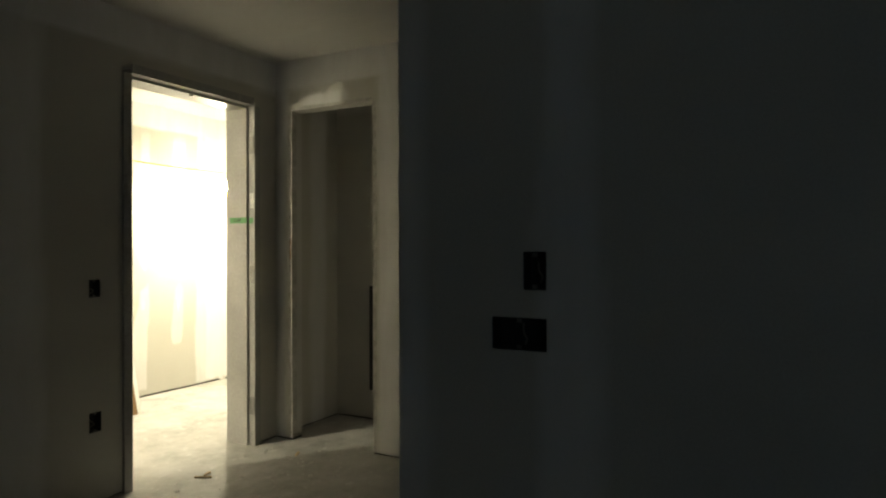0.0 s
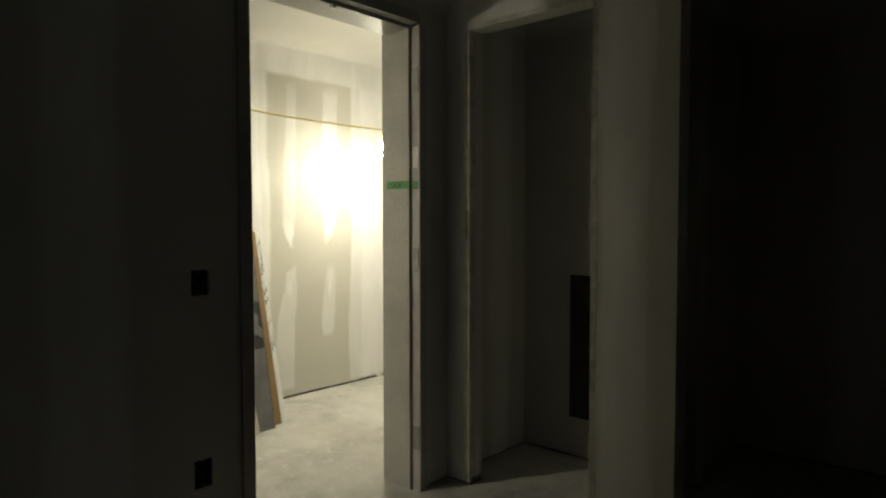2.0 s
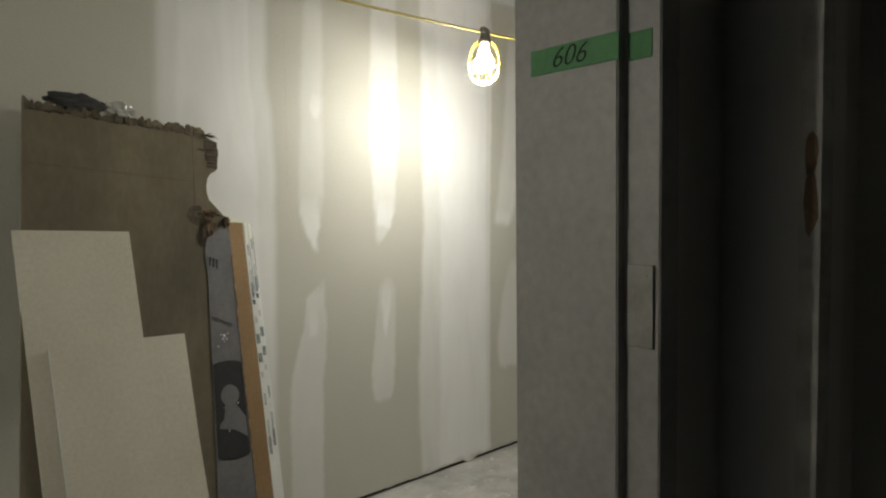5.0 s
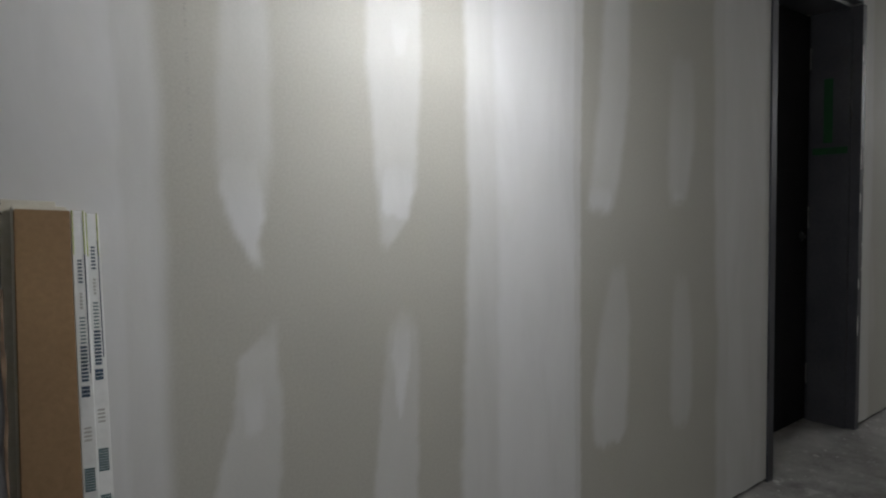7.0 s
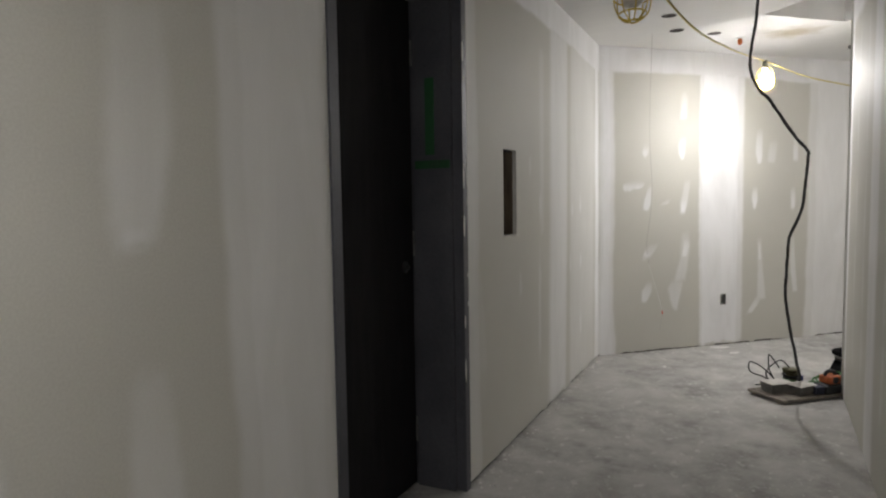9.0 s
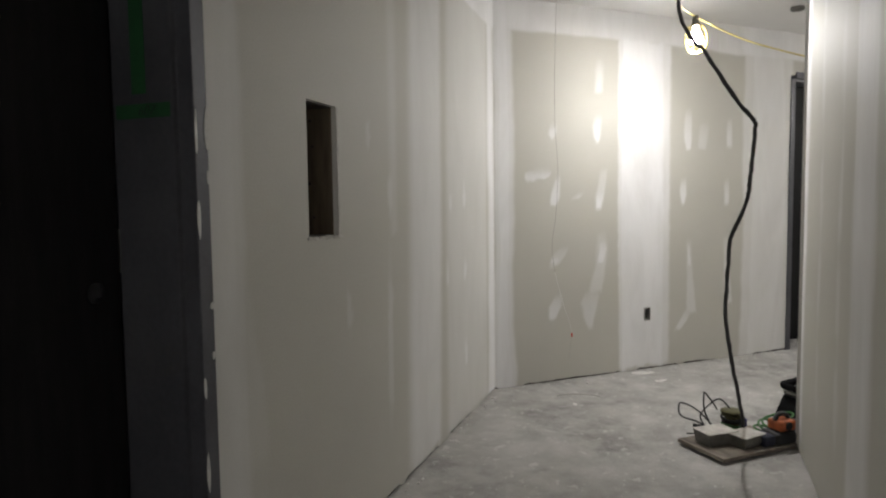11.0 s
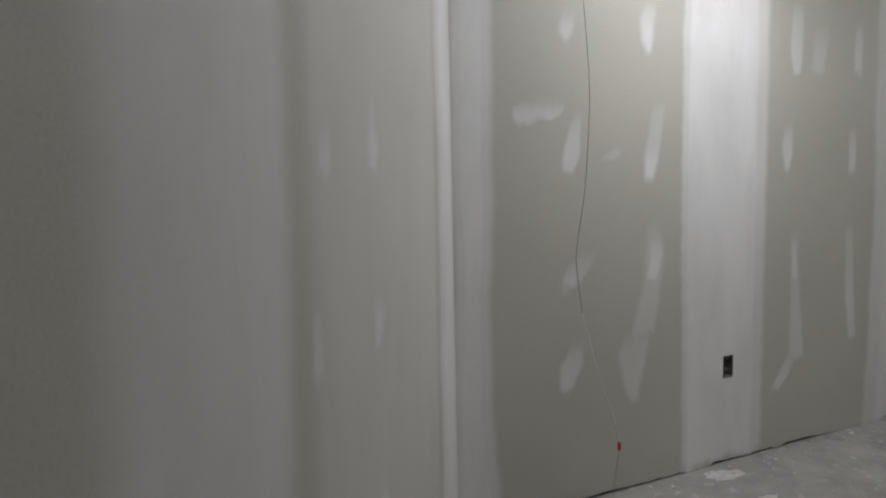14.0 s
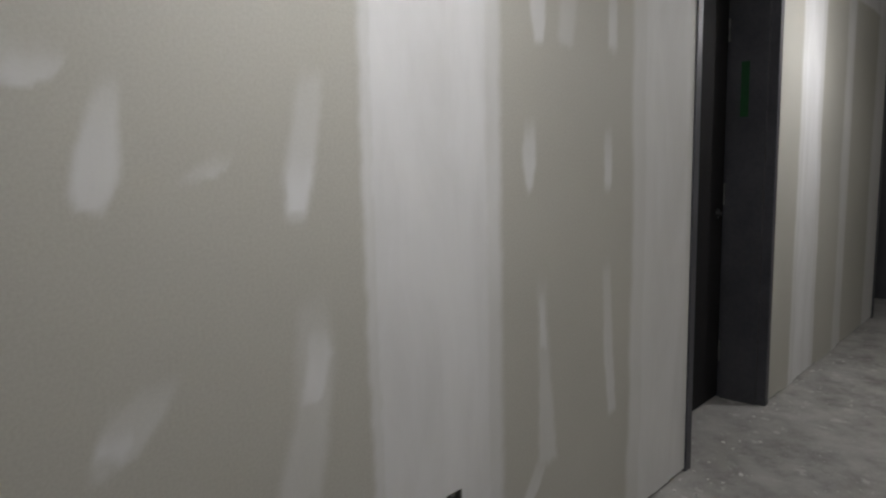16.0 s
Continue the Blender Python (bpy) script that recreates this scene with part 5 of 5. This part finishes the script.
reel = thing("cord_reel", "small dark spool wound with green and black cord", "spool", pose(2.30, -1.405, 0.03, 0, 0, 30))
part("core", lathe(bmesh.new(), [(0.050, 0.0), (0.058, 0.004), (0.058, 0.012), (0.036, 0.018), (0.036, 0.098), (0.056, 0.104), (0.056, 0.114), (0.02, 0.116)], 18), M_SPOOL, reel, "brown spool with a pale green rim", True)
r = random.Random(3)
for k in range(5):
    bm = bmesh.new()
    ph, rad, zz = r.uniform(0, 6), r.uniform(0.043, 0.052), 0.026 + 0.016 * k
    tube(bm, [Vector((rad * math.cos(ph + a * 0.349), rad * math.sin(ph + a * 0.349), zz + 0.005 * math.sin(a * 0.698 + ph))) for a in range(18)], 0.0075, 6, True)
    part("cord_turn", bm, M_GREEN if k == 1 else M_SPOOL if k == 4 else M_CABLE, reel, "turn of cord", True)
part("clip", one_box(-0.02, 0.03, -0.075, -0.058, 0.0, 0.07, 0.004), M_BLUE, reel, "blue plastic clip")

coil = thing("green_cord", "loose loops of green cord on the slab", "cord")
bm = bmesh.new()
for k in range(4):
    c = Vector((2.36 + 0.02 * k, -1.60 - 0.015 * k, 0.018 + 0.022 * k))
    rad = 0.07 - 0.006 * k
    tube(bm, [c + Vector((rad * math.cos(a * 0.3), 1.2 * rad * math.sin(a * 0.3), 0.02 * math.sin(a * 0.3 + k) + 0.012)) for a in range(21)], 0.0055, 6, True)
part("loops", bm, M_GREEN, coil, "", True)

drill = thing("cordless_tool", "orange and black cordless power tool lying down", "power tool", pose(2.232, -1.622, 0.0302, 0, 0, 40))
part("motor_body", one_box(-0.055, 0.055, -0.085, 0.075, 0.0, 0.058, 0.014), M_CABLE, drill, "black rubber base")
cover = part("side_cover", one_box(-0.044, 0.044, -0.062, 0.045, 0.0585, 0.112, 0.014), M_ORANGE, drill, "orange plastic cover")
part("vent", lathe(bmesh.new(), [(0.022, 0.0), (0.022, 0.003), (0.016, 0.0035), (0.015, 0.001)], 14, pose(-0.0435, -0.008, 0.086, 0, -90, 0)), M_CABLE, cover, "black round vent")
part("top_grip", tube(bmesh.new(), smooth_path([(0, -0.05, 0.110), (0, -0.03, 0.134), (0, 0.015, 0.136), (0, 0.04, 0.110)], 6), 0.012, 8), M_CABLE, drill, "black arched grip", True)
part("chuck", lathe(bmesh.new(), [(0.020, 0.0), (0.022, 0.02), (0.015, 0.04), (0.006, 0.045)], 12, pose(0, -0.0605, 0.086, 90, 0, 0)), M_CABLE, drill, "black chuck", True)
part("battery", one_box(-0.045, 0.045, 0.0755, 0.145, 0.0, 0.052, 0.008), M_NAVY, drill, "dark battery block")

def loop(x0, x1, y0, y1, z0, z1, corner=0.03):
    """Rounded rectangle whose height runs from z0 to z1 along x."""
    out = []
    for cx, cy, a0 in ((x1 - corner, y1 - corner, 0), (x0 + corner, y1 - corner, 90), (x0 + corner, y0 + corner, 180), (x1 - corner, y0 + corner, 270)):
        for a in (0, 22.5, 45, 67.5, 90):
            x = cx + corner * math.cos(radians(a0 + a))
            out.append((x, cy + corner * math.sin(radians(a0 + a)), z0 + (z1 - z0) * (x - x0) / (x1 - x0)))
    return out


def loft(loops, seed=1, size=0.0, ringed=False):
    """Skins a row of loops; ringed joins the last to the first, else both ends are capped."""
    bm = bmesh.new()
    rr = random.Random(seed)
    rings = [[bm.verts.new(Vector(p) + Vector((rr.uniform(-1, 1), rr.uniform(-1, 1), rr.uniform(-0.5, 0.5) if p[2] > 0.01 else 0)) * size) for p in l] for l in loops]
    for a, b in list(zip(rings, rings[1:])) + ([(rings[-1], rings[0])] if ringed else []):
        for k in range(len(a)):
            bm.faces.new((a[k], a[(k + 1) % len(a)], b[(k + 1) % len(a)], b[k]))
    if not ringed:
        bm.faces.new(rings[0][::-1])
        bm.faces.new(rings[-1])
    return bm


bag = thing("tool_bag", "open black cloth tool bag with a stiff rim and grey lining", "tool bag", pose(2.605, -1.655, 0, 0, 0, -47.4))
part("body", loft([loop(-0.025, 0.40, -0.235, 0.012, 0.0, 0.0), loop(-0.03, 0.405, -0.24, 0.015, 0.03, 0.03), loop(-0.012, 0.39, -0.23, 0.0, 0.10, 0.11), loop(0.012, 0.37, -0.215, -0.018, 0.165, 0.185),
                   loop(0.03, 0.35, -0.2, -0.03, 0.160, 0.18), loop(0.025, 0.355, -0.2, -0.03, 0.06, 0.06), loop(0.04, 0.34, -0.19, -0.04, 0.02, 0.02)], 4, 0.004), M_BAG, bag, "", True)
part("lining", loft([loop(0.015, 0.365, -0.211, -0.022, 0.168, 0.188), loop(0.008, 0.37, -0.216, -0.015, 0.185, 0.206), loop(0.012, 0.366, -0.212, -0.019, 0.196, 0.216), loop(0.026, 0.354, -0.198, -0.031, 0.19, 0.21)], 5, 0.003, True), M_HINGE, bag, "grey plastic lining under the rim", True)
part("rim", loft([loop(0.010, 0.368, -0.214, -0.017, 0.200, 0.222), loop(-0.002, 0.382, -0.226, -0.004, 0.208, 0.230), loop(-0.004, 0.384, -0.228, -0.002, 0.232, 0.256), loop(0.006, 0.374, -0.218, -0.012, 0.238, 0.262), loop(0.014, 0.366, -0.21, -0.02, 0.222, 0.246), loop(0.02, 0.36, -0.2, -0.025, 0.205, 0.228)], 6, 0.0025, True), M_BAG, bag, "black stiff rim", True)
for q in range(3):
    part("pocket", one_box(0.05 + 0.11 * q, 0.14 + 0.11 * q, 0.009, 0.024, 0.015, 0.09 + 0.01 * q, 0.005), M_NAVY, bag, "dark cloth pocket")

# ---- scraps on the slab ----
r = random.Random(21)
bm = bmesh.new()
spots = []
for k in range(190):
    kind = r.random()
    if kind < 0.45:
        u = r.uniform(-3.4, 2.6)
        p = Vector((u, -abs(r.gauss(0, 0.05)) - 0.006, 0))
    elif kind < 0.75:
        p = on_bend(r.uniform(0.1, 5.0), abs(r.gauss(0, 0.06)) + 0.006)
    else:
        p = Vector((r.uniform(-4.7, -3.75), r.uniform(-2.7, -1.95), 0))
    spots.append((p, r.uniform(0.003, 0.010)))
for p, s in spots:
    g = bmesh.ops.create_icosphere(bm, subdivisions=1, radius=s, matrix=Matrix.Translation((p.x, p.y, s * 0.35)) @ Matrix.Diagonal((r.uniform(0.7, 1.8), r.uniform(0.7, 1.5), 0.5, 1)))
    for v in g["verts"]:
        v.co += Vector((r.uniform(-1, 1), r.uniform(-1, 1), 0)) * s * 0.25
tagged(part("plaster_debris", bm, M_CRUMB), "crumbs of white plaster along the walls", "debris", kind="stuff")
for (x, y, turn, L, w, lab) in ((-3.88, -2.235, 25, 0.085, 0.018, "splintered wood offcut on the slab"), (-4.45, -2.045, -60, 0.10, 0.016, "small wood splinter lying on the slab"), (-4.40, -2.02, 10, 0.06, 0.02, "small wood splinter lying on the slab")):
    chip = thing("wood_scrap", lab, "wood scrap", pose(x, y, 0, 0, 0, turn), "wood scraps")
    part("splinter", prism(bmesh.new(), [(-L / 2, -w / 2), (L * 0.3, -w / 2), (L / 2, -w * 0.1), (L * 0.35, w / 2), (-L * 0.4, w * 0.3)], 0.0, 0.008), M_WOODCHIP, chip)
r = random.Random(30)
for cx, cy, long_, wide_, turn in ((3.505, -0.905, 0.085, 0.042, -47), (3.325, -1.03, 0.045, 0.028, -40), (2.62, -0.55, 0.030, 0.012, 10)):
    ph = [r.uniform(0, 6.3) for q in range(4)]
    rim = []
    for q in range(40):
        a = 2 * math.pi * q / 40
        k = 1 + 0.16 * math.sin(2 * a + ph[0]) + 0.12 * math.sin(3 * a + ph[1]) + 0.09 * math.sin(7 * a + ph[2]) + 0.06 * math.sin(13 * a + ph[3])
        rim.append((long_ * k * math.cos(a), wide_ * k * math.sin(a)))
    spill = thing("plaster_spill", "thin flat spill of dried white compound on the slab", "plaster spill", pose(cx, cy, 0, 0, 0, turn), "compound spills")
    part("skin", prism(bmesh.new(), rim, 0.0, 0.0016), M_CRUMB, spill)
bm = tube(bmesh.new(), smooth_path([(2.762, -0.415, 0.003), (2.80, -0.465, 0.003), (2.831, -0.528, 0.003), (2.838, -0.60, 0.003), (2.829, -0.679, 0.003)], 6), 0.0020, 5)
tagged(part("wire_scrap", bm, M_BEAD, None, "", True), "curved scrap of thin pale wire on the slab", "wire")
